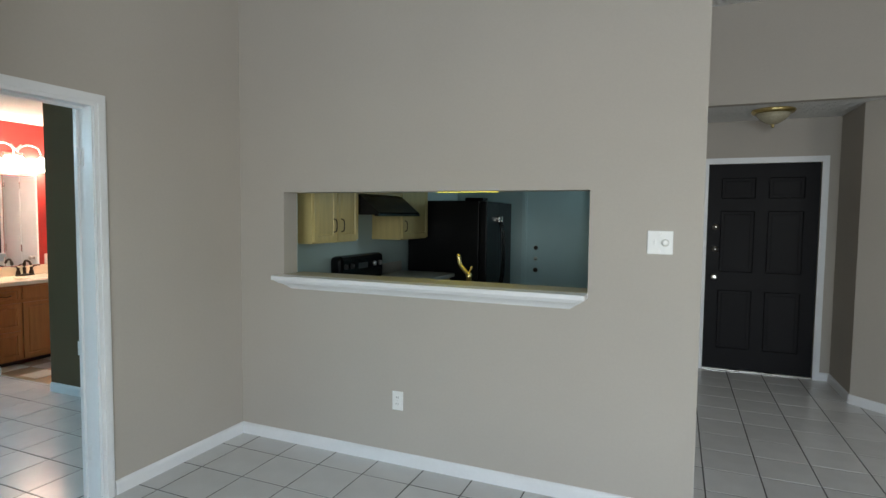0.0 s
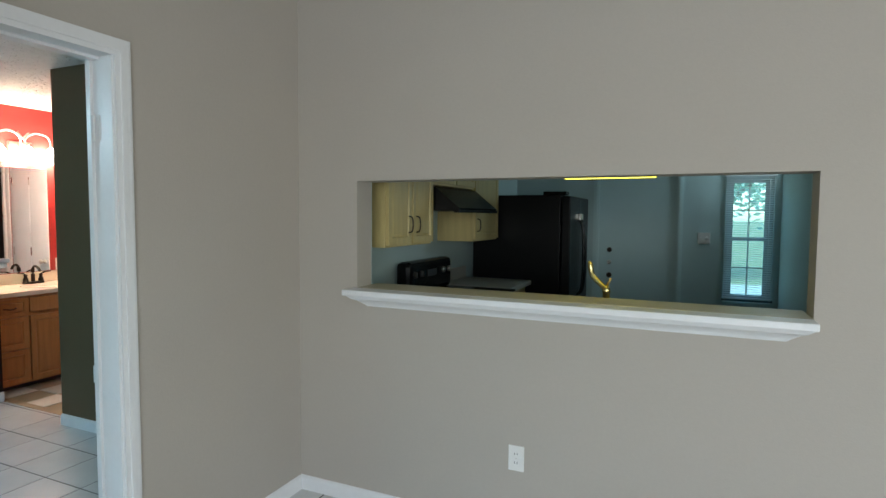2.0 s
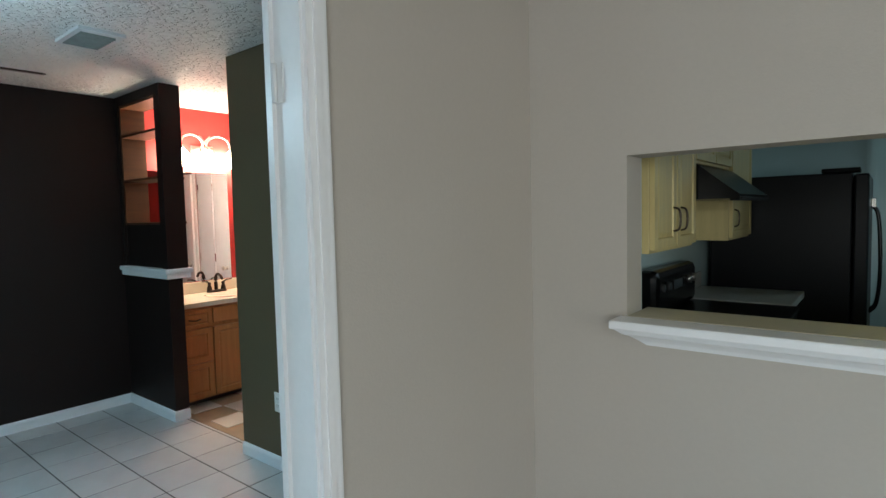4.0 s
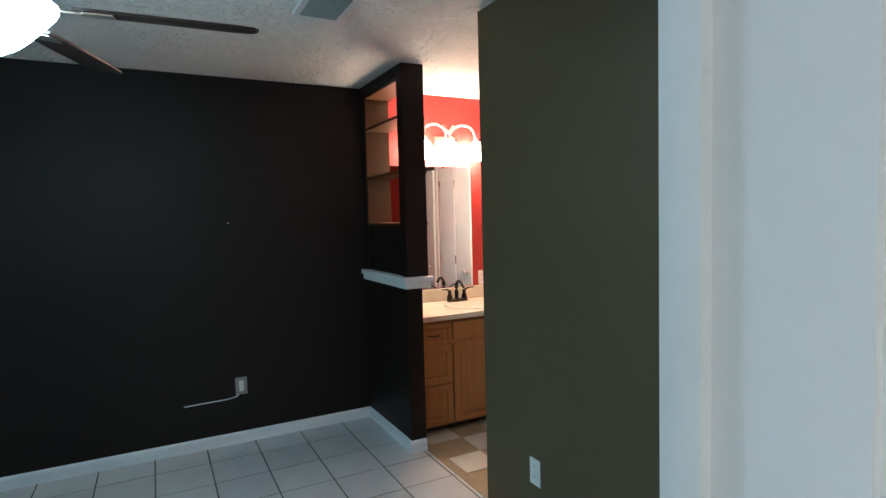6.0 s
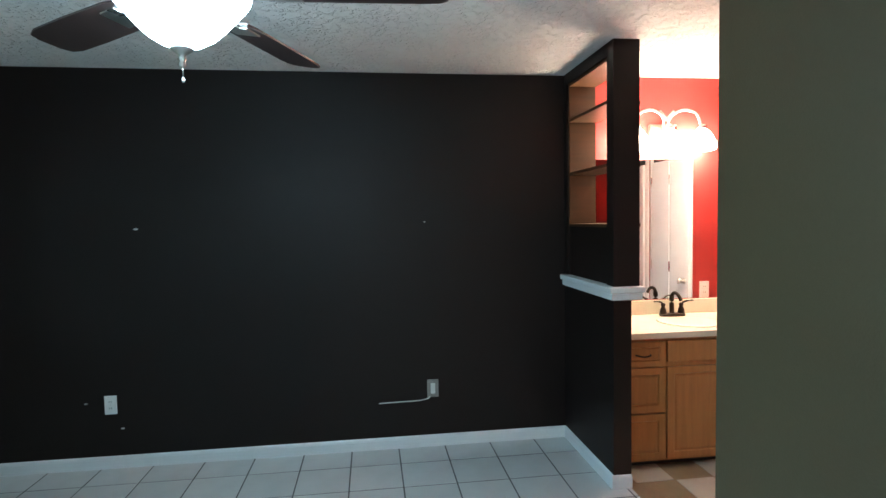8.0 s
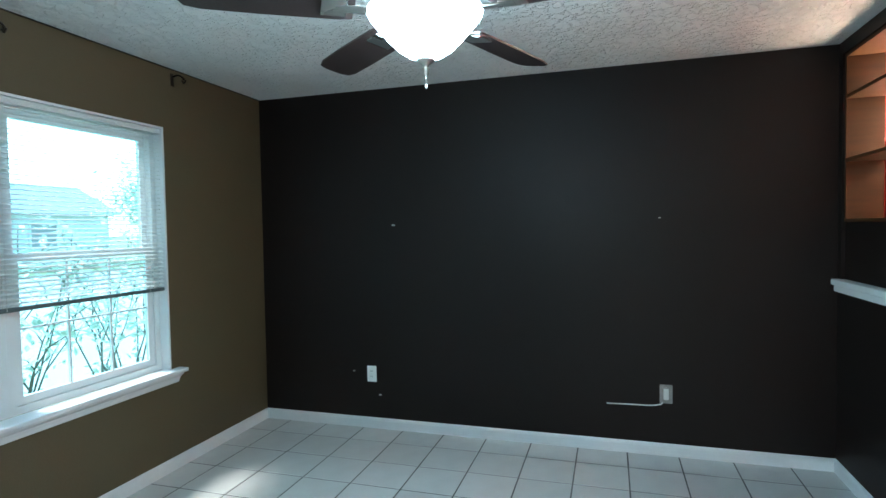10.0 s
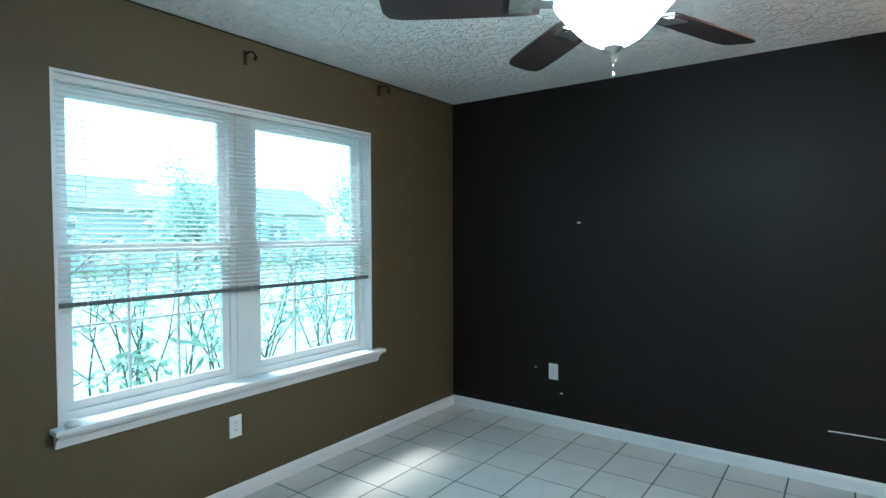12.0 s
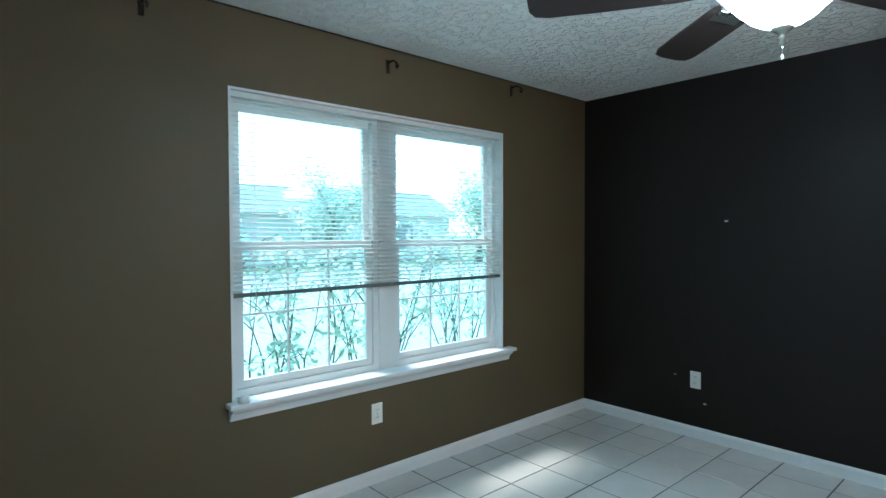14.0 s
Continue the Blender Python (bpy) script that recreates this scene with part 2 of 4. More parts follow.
# ---- large structure ----
structure("wall_pass_through", boxes((-0.0, PX0, 0, 0.135, 0, HIGH), (PX1, WALL_X, 0, 0.135, 0, HIGH), (PX0, PX1, 0, 0.135, 0, PZ0 - 0.03), (PX0, PX1, 0, 0.135, PZ1, HIGH)), M_LIVING,
          "greige painted wall with a wide kitchen pass-through opening", "wall")
structure("wall_bedroom_door", boxes((-0.135, 0, DOOR_N + 0.02, 0.135, 0, HIGH), (-0.135, 0, DOOR_S - 0.02, DOOR_N + 0.02, DOOR_H + 0.02, HIGH), (-0.135, 0.42, -1.99, DOOR_S - 0.02, DOOR_H + 0.02, HIGH),
                                  (BED_E, 0.42, -7.0, -1.99, 0, HIGH)), M_LIVING, "greige painted wall beside the bedroom doorway", "wall")
structure("wall_bedroom_east_skin", boxes((-0.139, -0.1352, DOOR_N + 0.022, BED_N, 0, CEIL)), M_OLIVE, "olive painted inner face of bedroom wall", "wall")
structure("wall_olive", boxes((-2.09, -0.139, BED_N, 0.15, 0, CEIL)), M_OLIVE, "olive brown painted bedroom wall", "wall")
structure("wall_dark", boxes((BED_W - 0.12, BED_W, BED_S - 0.14, 0.03, 0, CEIL)), M_DARK, "very dark espresso painted feature wall", "wall")
structure("wall_bath_west", boxes((BED_W - 0.12, BED_W, 0.03, 2.42, 0, CEIL)), M_RED, "glossy red painted bathroom wall", "wall")
structure("wall_window", boxes((BED_W, WIN_W, BED_S - 0.14, BED_S, 0, CEIL), (WIN_E, BED_E, BED_S - 0.14, BED_S, 0, CEIL), (WIN_W, WIN_E, BED_S - 0.14, BED_S, 0, WIN_B - 0.03), (WIN_W, WIN_E, BED_S - 0.14, BED_S, WIN_T, CEIL)), M_OLIVE,
          "olive brown painted wall with a double window", "wall")
structure("ceiling_bedroom", boxes((BED_W - 0.12, -0.135, BED_S - 0.14, 2.42, CEIL, CEIL + 0.1), (-0.135, BED_E, BED_S - 0.14, -1.99, CEIL, CEIL + 0.1)), M_CEIL, "white knockdown textured ceiling", "ceiling")
structure("wall_bath_east", boxes((-0.16, -0.139, 0.15, BATH_N, 0, CEIL)), M_RED, "red painted bathroom wall", "wall")
structure("wall_bath_north", boxes((BED_W, -0.139, BATH_N, BATH_N + 0.12, 0, CEIL)), M_RED, "red painted bathroom wall", "wall")
structure("wall_bath_south_skin", boxes((-2.09, -0.16, 0.15, 0.155, 0, CEIL)), M_RED, "red painted bathroom wall", "wall")

structure("ceiling_living", boxes((0, 7.0, -7.0, 0.0, HIGH, HIGH + 0.1), (WALL_X, 7.0, 0.0, 2.34, HIGH, HIGH + 0.1)), M_CEIL, "high white textured ceiling", "ceiling")
structure("wall_living_south", boxes((0.42, 2.3, -7.14, -7.0, 0, HIGH), (4.9, 7.0, -7.14, -7.0, 0, HIGH), (2.3, 4.9, -7.14, -7.0, 0, 0.6), (2.3, 4.9, -7.14, -7.0, 2.45, HIGH)), M_LIVING, "greige painted wall", "wall")
structure("wall_living_east", boxes((6.4, 6.52, -7.0, -4.15, 0, HIGH), (6.4, 6.52, -2.25, 2.34, 0, HIGH), (6.4, 6.52, -4.15, -2.25, 2.25, HIGH)), M_LIVING, "greige painted wall", "wall")
bm = boxes((HALL_X, HALL_X + 0.12, 2.50, FRONT_Y, 0, CEIL))
box(bm, 0, 3.3, 0, 0.12, 0, HIGH, m=Matrix.Translation((HALL_X, 2.50, 0)) @ Matrix.Rotation(radians(-45), 4, "Z"))
structure("wall_hall_east", bm, M_LIVING, "greige painted angled hall wall", "wall")
structure("wall_entry", boxes((WALL_X, 2.985, FRONT_Y, FRONT_Y + 0.14, 0, CEIL), (3.925, HALL_X + 0.12, FRONT_Y, FRONT_Y + 0.14, 0, CEIL), (2.985, 3.925, FRONT_Y, FRONT_Y + 0.14, 2.035, CEIL)), M_LIVING, "greige painted entry wall", "wall")
structure("ceiling_entry", boxes((WALL_X, HALL_X + 0.12, 2.34, FRONT_Y + 0.14, CEIL, CEIL + 0.1)), M_CEIL, "low white entry ceiling", "ceiling")
structure("wall_soffit_entry", boxes((WALL_X, 4.26, 2.26, 2.34, CEIL, HIGH)), M_LIVING, "greige painted wall above the entry", "wall")
# The high opening in this wall is invented, to let the fill lamp in.
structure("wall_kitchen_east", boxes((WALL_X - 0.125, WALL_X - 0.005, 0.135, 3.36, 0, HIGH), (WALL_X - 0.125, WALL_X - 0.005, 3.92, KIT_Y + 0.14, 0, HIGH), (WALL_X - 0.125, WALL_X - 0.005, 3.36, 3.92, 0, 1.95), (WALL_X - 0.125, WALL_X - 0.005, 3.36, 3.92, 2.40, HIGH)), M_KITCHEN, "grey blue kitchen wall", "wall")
structure("wall_hall_skin", boxes((WALL_X - 0.005, WALL_X, 0.135, FRONT_Y + 0.14, 0, HIGH)), M_LIVING, "greige painted hall wall", "wall")
structure("wall_kitchen_west", boxes((-0.12, 0.0, 0.135, KIT_Y, 0, CEIL)), M_KITCHEN, "grey blue kitchen wall", "wall")
KW0, KW1, KWB, KWT = 2.207, 2.64, 0.61, 1.90
KD0, KD1 = 0.936, 1.764
structure("wall_kitchen_north", boxes((-0.12, KD0, KIT_Y, KIT_Y + 0.14, 0, CEIL), (KD1, KW0, KIT_Y, KIT_Y + 0.14, 0, CEIL), (KW1, 2.945, KIT_Y, KIT_Y + 0.14, 0, CEIL), (KD0, KD1, KIT_Y, KIT_Y + 0.14, 2.04, CEIL),
                                   (KW0, KW1, KIT_Y, KIT_Y + 0.14, 0, KWB), (KW0, KW1, KIT_Y, KIT_Y + 0.14, KWT, CEIL)), M_KITCHEN, "grey blue kitchen wall with door and window", "wall")
structure("ceiling_kitchen", boxes((-0.12, WALL_X, 0.135, KIT_Y + 0.14, CEIL, CEIL + 0.1)), M_CEIL, "white kitchen ceiling", "ceiling")
structure("wall_kitchen_south_skin", boxes((0.0, PX0, 0.135, 0.14, 0, CEIL), (PX1, WALL_X, 0.135, 0.14, 0, CEIL), (PX0, PX1, 0.135, 0.14, PZ1, CEIL)), M_KITCHEN, "grey blue kitchen wall", "wall")

# ---- trim ----
BASE = [(0, 0), (0.013, 0), (0.013, 0.055), (0.010, 0.066), (0.004, 0.074), (0, 0.076)]


def baseboard(start, end, side, label="white painted baseboard"):
    structure("baseboard", profile_run(BASE, (*start, 0.0), (*end, 0.0), side=(*side, 0)), M_WHITE, label, "baseboard")


baseboard((0.0, 0.0), (WALL_X, 0.0), (0, -1))
baseboard((0.0, -0.945), (0.0, -0.013), (1, 0))
baseboard((WALL_X, -0.013), (WALL_X, 0.0), (1, 0))
baseboard((BED_W, BED_S), (BED_W, BED_N), (1, 0))
baseboard((BED_W + 0.013, BED_S), (BED_E, BED_S), (0, 1))
baseboard((-2.09, BED_N), (-0.139, BED_N), (0, -1))
baseboard((-0.139, DOOR_N + 0.09), (-0.139, BED_N - 0.013), (-1, 0))
baseboard((BED_W + 0.013, BED_N), (-2.988, BED_N), (0, -1))
baseboard((-2.988, BED_N - 0.013), (-2.988, 0.13), (1, 0))
baseboard((3.975, FRONT_Y), (HALL_X, FRONT_Y), (0, -1))
baseboard((HALL_X, 2.50), (HALL_X, FRONT_Y - 0.013), (-1, 0))
baseboard((HALL_X, 2.50), (HALL_X + 2.3, 0.20), (-0.7071, -0.7071))


def door_casing(axis, plane, a, b, z1, sign, legs=("a", "b"), w=0.062):
    """White moulded casing round an opening from a to b along the wall, standing proud of its plane."""
    steps = ((0.0, 0.30, 0.012), (0.30, 0.55, 0.018), (0.55, 0.86, 0.015), (0.86, 1.0, 0.010))
    bm = bmesh.new()

    def slab(u0, u1, z0, zt, d):
        p = sorted((plane, plane + sign * d))
        if axis == "x":
            box(bm, p[0], p[1], min(u0, u1), max(u0, u1), z0, zt)
        else:
            box(bm, min(u0, u1), max(u0, u1), p[0], p[1], z0, zt)
    for f0, f1, d in steps:
        if "a" in legs:
            slab(a - w * f0, a - w * f1, 0, z1 + w * f0, d)
        if "b" in legs:
            slab(b + w * f0, b + w * f1, 0, z1 + w * f0, d)
        slab(a - w * f1 if "a" in legs else a, b + w * f1 if "b" in legs else b, z1 + w * f0, z1 + w * f1, d)
    return bm


structure("trim_bedroom_casing", door_casing("x", 0.0, DOOR_S, DOOR_N + 0.008, DOOR_H, 1, legs=("b",)), M_WHITE, "white moulded door casing", "door casing")
structure("trim_bedroom_inner_casing", door_casing("x", -0.139, DOOR_S, DOOR_N + 0.008, DOOR_H, -1, legs=("b",)), M_WHITE, "white moulded door casing", "door casing")
jamb = structure("trim_bedroom_jamb", boxes((-0.139, 0.0, DOOR_N, DOOR_N + 0.02, 0, DOOR_H + 0.02), (-0.139, 0.0, DOOR_S, DOOR_N, DOOR_H, DOOR_H + 0.02),
                                        (-0.121, -0.099, DOOR_N - 0.011, DOOR_N, 0, DOOR_H - 0.011), (-0.095, -0.060, DOOR_S, DOOR_N, DOOR_H - 0.011, DOOR_H)), M_WHITE, "white painted door jamb without a door", "door jamb")
for z in (0.25, 1.78):
    h = part("hinge", boxes((-0.098, -0.066, DOOR_N - 0.003, DOOR_N + 0.001, z - 0.045, z + 0.045)), M_WHITE, jamb, "painted steel hinge leaf")
    part("knuckle", tube([(-0.090, DOOR_N - 0.008, z - 0.045), (-0.090, DOOR_N - 0.008, z + 0.045)], 0.0065), M_WHITE, h)

structure("trim_ceiling_paint_edge", boxes((BED_W, BED_E, BED_S, BED_S + 0.011, CEIL - 0.003, CEIL + 0.001)), M_DARK, "dark uneven paint line where wall meets ceiling", "paint line")

# pass-through ledge: painted board on a white moulded apron
ledge = thing("pass_through_ledge", (1.3, -0.02, PZ0), "greige topped serving ledge with white moulded front edge", "ledge")
part("board", boxes((PX0 - 0.0, PX1, 0.0, 0.20, PZ0 - 0.03, PZ0), bevel=0.003), M_LEDGE, ledge, "yellowish painted board")
part("nosing", boxes((PX0 - 0.024, PX1 + 0.002, -0.105, -0.0005, PZ0 - 0.03, PZ0 - 0.001), bevel=0.005), M_WHITE, ledge, "white nosing")
bm = bmesh.new()
sec = [(0, -0.088), (0.018, -0.088), (0.026, -0.075), (0.045, -0.058), (0.075, -0.048), (0.085, -0.032), (0, -0.032)]
profile_run(sec, (PX0 + 0.07, -0.0005, PZ0), (PX1 - 0.085, -0.0005, PZ0), bm, (0, -1, 0))
for x0, x1 in ((PX0 + 0.07, PX0 - 0.015), (PX1 - 0.085, PX1 - 0.005)):
    a = [bm.verts.new((x0, -0.0005 - o, PZ0 + u)) for o, u in sec]
    b = [bm.verts.new((x0 + (x1 - x0) * max(0, (u + 0.088) / 0.056), -0.0005 - o, PZ0 + u)) for o, u in sec]
    for i in range(len(sec)):
        try:
            bm.faces.new((a[i], a[(i + 1) % len(sec)], b[(i + 1) % len(sec)], b[i]))
        except ValueError:
            pass
    bm.faces.new(b)
bmesh.ops.recalc_face_normals(bm, faces=bm.faces[:])
part("apron", bm, M_WHITE, ledge, "white crown moulding")

# front door
door = thing("door_front", (3.455, FRONT_Y, 0), "closed dark six-panel front door in a white frame", "door")
part("leaf", boxes((2.986, 3.924, FRONT_Y + 0.03, FRONT_Y + 0.075, 0.011, 2.034), bevel=0.003), M_FRONT, door)
for x0, x1 in ((3.105, 3.40), (3.51, 3.805)):
    for z0, z1 in ((0.22, 0.80), (0.98, 1.58), (1.70, 1.90)):
        bm = bmesh.new()
        box(bm, x0, x1, FRONT_Y + 0.022, FRONT_Y + 0.031, z0, z1)
        r = [f for f in bm.faces if f.normal.y < -0.5]
        bmesh.ops.inset_region(bm, faces=r, thickness=0.022, depth=-0.016)
        bmesh.ops.inset_region(bm, faces=r, thickness=0.03, depth=0.010)
        part("panel", bm, M_FRONT, door)
part("frame", door_casing("y", FRONT_Y, 2.985, 3.925, 2.035, -1, w=0.055), M_WHITE, door, "white moulded door casing")
part("threshold", boxes((2.985, 3.925, FRONT_Y, FRONT_Y + 0.14, 0, 0.012), bevel=0.003), M_STEEL, door, "metal threshold")
for z, r in ((1.42, 0.030), (1.20, 0.030), (0.93, 0.028)):
    m = Matrix.Rotation(radians(90), 4, "X")
    lock = part("lock" if z > 1 else "knob", lathe([(r, 0), (r, 0.008), (r * 0.75, 0.014), (r * 0.4, 0.018), (r * 0.4, 0.03), (0.004, 0.032)] if z > 1 else [(r, 0), (r, 0.006), (0.012, 0.012), (0.012, 0.035), (0.026, 0.045), (0.028, 0.06), (0.015, 0.07)], (3.065, FRONT_Y + 0.03, z), 20, m=m), M_STEEL, door, "satin nickel lock")

# entry ceiling light
lamp = thing("ceiling_light", (3.44, 2.62, CEIL), "unlit brass flush ceiling light with glass bowl", "ceiling light")
part("pan", lathe([(0.02, 0), (0.165, 0), (0.17, -0.012), (0.155, -0.03), (0.13, -0.036)][::-1], (3.44, 2.62, CEIL - 0.001)), M_BRASS, lamp, "brass pan")
part("bowl", lathe([(0.006, -0.128), (0.05, -0.115), (0.10, -0.082), (0.14, -0.037)], (3.44, 2.62, CEIL)), material("ribbed_amber_glass", (0.42, 0.38, 0.27), 0.2, vary=0.2, scale=40), lamp, "ribbed glass bowl")
part("finial", lathe([(0.003, -0.155), (0.012, -0.145), (0.01, -0.132), (0.02, -0.125)], (3.44, 2.62, CEIL)), M_BRASS, lamp)


def plate(name, at, normal, label, kind="outlet", w=0.072, h=0.116, mat=None):
    """A wall plate with its own outlets or rockers; normal is one of x+, x-, y+, y-."""
    t = thing(name, at, label, "wall plate")
    n = {"x+": 90, "x-": -90, "y-": 0, "y+": 180}[normal]
    m = Matrix.Translation(at) @ Matrix.Rotation(radians(n), 4, "Z")
    bm = bmesh.new()
    box(bm, -w / 2, w / 2, -0.006, 0, -h / 2, h / 2, 0.003)
    bm.transform(m)
    part("cover", bm, mat or M_PLASTIC, t)
    if kind == "outlet":
        for dz in (-0.02, 0.02):
            bm = bmesh.new()
            box(bm, -0.017, 0.017, -0.009, -0.006, dz - 0.014, dz + 0.014, 0.001)
            bm.transform(m)
            s = part("socket", bm, M_PLASTIC, t)
            for dx in (-0.006, 0.006):
                bm = bmesh.new()
                box(bm, dx - 0.0013, dx + 0.0013, -0.0095, -0.0085, dz - 0.003, dz + 0.007)
                bm.transform(m)
                part("slot", bm, M_SLOT, s)
    elif kind == "switch":
        for dx in (-0.024, 0.024):
            bm = bmesh.new()
            if dx < 0:
                box(bm, dx - 0.005, dx + 0.005, -0.016, -0.005, -0.010, 0.012, 0.001)
            else:
                lathe([(0.018, 0.0), (0.017, 0.014), (0.010, 0.018)], (dx, -0.006, 0), 20, bm, Matrix.Rotation(radians(90), 4, "X"))
            bm.transform(m)
            part("toggle" if dx < 0 else "dimmer_knob", bm, M_PLASTIC, t)
    for dz in ((0,) if kind == "outlet" else (-0.042, 0.042)):
        bm = lathe([(0.003, 0), (0.0025, 0.0015)], (0, -0.006, dz), 10, m=Matrix.Rotation(radians(90), 4, "X"))
        bm.transform(m)
        part("screw", bm, M_STEEL, t)
    return t


plate("light_switch", (2.635, 0.0, 1.382), "y-", "white double switch plate with toggle and dimmer", "switch", 0.118, 0.116)
plate("outlet", (1.197, 0.0, 0.39), "y-", "white duplex outlet on greige wall")
plate("outlet", (BED_W, -2.878, 0.396), "x+", "white duplex outlet on dark wall")
plate("outlet", (-1.74, BED_S, 0.39), "y+", "white duplex outlet below window")
plate("outlet", (-1.70, BED_N, 0.40), "y-", "white duplex outlet on olive wall")
jack = plate("cable_outlet", (BED_W, -0.885, 0.388), "x+", "worn grey cable plate with white jack", "blank", 0.075, 0.118, material("grimy_plate", (0.30, 0.28, 0.26), 0.5, vary=0.3, scale=40))
part("jack", boxes((BED_W + 0.006, BED_W + 0.012, -0.90, -0.87, 0.353, 0.423), bevel=0.002), M_PLASTIC, jack, "white jack insert")
cord = tagged(part("cable", tube(arc([(BED_W + 0.006, -1.24, 0.306), (BED_W + 0.006, -1.1, 0.309), (BED_W + 0.006, -0.98, 0.311), (BED_W + 0.008, -0.92, 0.322), (BED_W + 0.008, -0.905, 0.337)]), 0.0035), M_PLASTIC), "thin white cable stub along dark wall", "cable")
for y, z, r in ((-2.688, 1.473, 0.014), (-0.92, 1.487, 0.008), (-2.815, 0.245, 0.011), (-3.02, 0.41, 0.010)):
    tagged(part("wall_anchor", lathe([(r, 0), (r, 0.004), (r * 0.5, 0.006)], (BED_W, y, z), 10, m=Matrix.Rotation(radians(90), 4, "Y") @ Matrix.Diagonal((0.45, 1, 1, 1))), M_PLASTIC if y in (-2.688, -2.815) else M_STEEL), "small plastic wall anchor sunk in dark wall", "wall anchor")

# ---- kitchen ----


def cupboard_door(parent, x, y0, y1, z0, z1, mat, handle_y=None, hz=None, face=1, drop=0):
    """A raised-panel door on a front that looks along +x."""
    bm = bmesh.new()
    box(bm, x, x + 0.019, y0, y1, z0, z1)
    r = [f for f in bm.faces if f.normal.x > 0.5]
    bmesh.ops.inset_region(bm, faces=r, thickness=0.006, depth=0.0)
    bmesh.ops.inset_region(bm, faces=r, thickness=min(0.05, (z1 - z0) * 0.25), depth=0.0)
    bmesh.ops.inset_region(bm, faces=r, thickness=0.008, depth=-0.008)
    bmesh.ops.inset_region(bm, faces=r, thickness=min(0.022, (z1 - z0) * 0.08), depth=0.006)
    d = part("door" if not drop else "drawer", bm, mat, parent)
    if handle_y is not None:
        xx = x + 0.019
        if drop:
            pts = [(xx, handle_y - 0.045, hz), (xx + 0.022, handle_y - 0.035, hz), (xx + 0.026, handle_y, hz - 0.006), (xx + 0.022, handle_y + 0.035, hz), (xx, handle_y + 0.045, hz)]
        else:
            pts = [(xx, handle_y, hz - 0.05), (xx + 0.022, handle_y, hz - 0.04), (xx + 0.028, handle_y, hz), (xx + 0.022, handle_y, hz + 0.04), (xx, handle_y, hz + 0.05)]
        part("handle", tube(arc(pts), 0.0045), M_BRONZE, d, "dark bronze pull")
    return d


def wall_cabinet(y0, y1, z0, z1, doors, mat, label):
    c = thing("wall_cabinet", (0.15, (y0 + y1) / 2, z0), label, "cabinet", "kitchen wall cabinets")
    part("body", boxes((0.001, 0.31, y0, y1, z0, z1), bevel=0.002), mat, c)
    w = (y1 - y0) / doors
    for i in range(doors):
        hy = y0 + w * i + (w - 0.05 if i == 0 and doors > 1 else 0.05)
        cupboard_door(c, 0.311, y0 + w * i + 0.008, y0 + w * (i + 1) - 0.008, z0 + 0.015, z1 - 0.015, mat, hy, z0 + 0.13)
    return c


wall_cabinet(0.36, 0.965, 1.29, 2.2, 2, M_MAPLE, "pale maple two-door wall cabinet beside the range hood")
wall_cabinet(1.74, 2.32, 1.27, 2.2, 1, M_MAPLE, "pale maple wall cabinet between hood and refrigerator")
wall_cabinet(0.97, 1.735, 1.68, 2.2, 2, M_MAPLE, "short pale maple wall cabinet above the range hood")
hood = thing("range_hood", (0.25, 1.35, 1.5), "black under-cabinet range hood", "range hood")
bm = bmesh.new()
sec = [(0.001, 0), (0.50, 0), (0.51, 0.02), (0.47, 0.05), (0.33, 0.165), (0.001, 0.165)]
profile_run(sec, (0, 0.975, 1.505), (0, 1.73, 1.505), bm, (1, 0, 0))
part("shell", bm, M_BLACK, hood)
part("lip", boxes((0.47, 0.515, 0.97, 1.735, 1.495, 1.515), bevel=0.004), M_BLACK, hood)
stove = thing("kitchen_range", (0.35, 1.35, 0), "black electric range with rounded control panel", "stove")
part("body", boxes((0.02, 0.66, 0.98, 1.725, 0.0, 0.90), bevel=0.006), M_BLACK, stove)
part("cooktop", boxes((0.02, 0.67, 0.975, 1.73, 0.90, 0.915), bevel=0.004), M_BLACK, stove)
part("control_panel", boxes((0.02, 0.14, 1.0, 1.725, 0.915, 1.15), bevel=0.035), M_BLACK, stove)
for y in (1.06, 1.16, 1.54, 1.64):
    part("knob", lathe([(0.024, 0), (0.022, 0.018), (0.012, 0.022)], (0.14, y, 1.06), 16, m=Matrix.Rotation(radians(90), 4, "Y")), M_SLOT if y < 1.5 else M_STEEL, stove)
part("display", boxes((0.1395, 0.142, 1.27, 1.43, 1.03, 1.08)), M_SLOT, stove)
part("oven_handle", tube([(0.70, 1.03, 0.78), (0.70, 1.675, 0.78)], 0.011), M_BLACK, stove)
counter = thing("base_cabinet", (0.3, 2.05, 0), "maple base cabinet with pale counter by refrigerator", "cabinet")
part("body", boxes((0.001, 0.58, 1.74, 2.33, 0.1, 0.88), bevel=0.003), M_MAPLE, counter)
part("worktop", boxes((0.001, 0.63, 1.735, 2.335, 0.88, 0.92), bevel=0.006), M_LAMINATE, counter, "pale laminate worktop")
part("backsplash", boxes((0.001, 0.02, 1.735, 2.335, 0.92, 1.02), bevel=0.003), M_LAMINATE, counter)
counter2 = thing("base_cabinet", (0.3, 0.65, 0), "maple corner base cabinet with pale counter", "cabinet")
part("body", boxes((0.001, 0.58, 0.76, 0.97, 0.1, 0.88), bevel=0.003), M_MAPLE, counter2)
part("worktop", boxes((0.001, 0.63, 0.76, 0.972, 0.88, 0.92), bevel=0.006), M_LAMINATE, counter2)
sinkbase = thing("sink_cabinet", (1.3, 0.42, 0), "maple sink cabinet with pale counter below the opening", "cabinet")
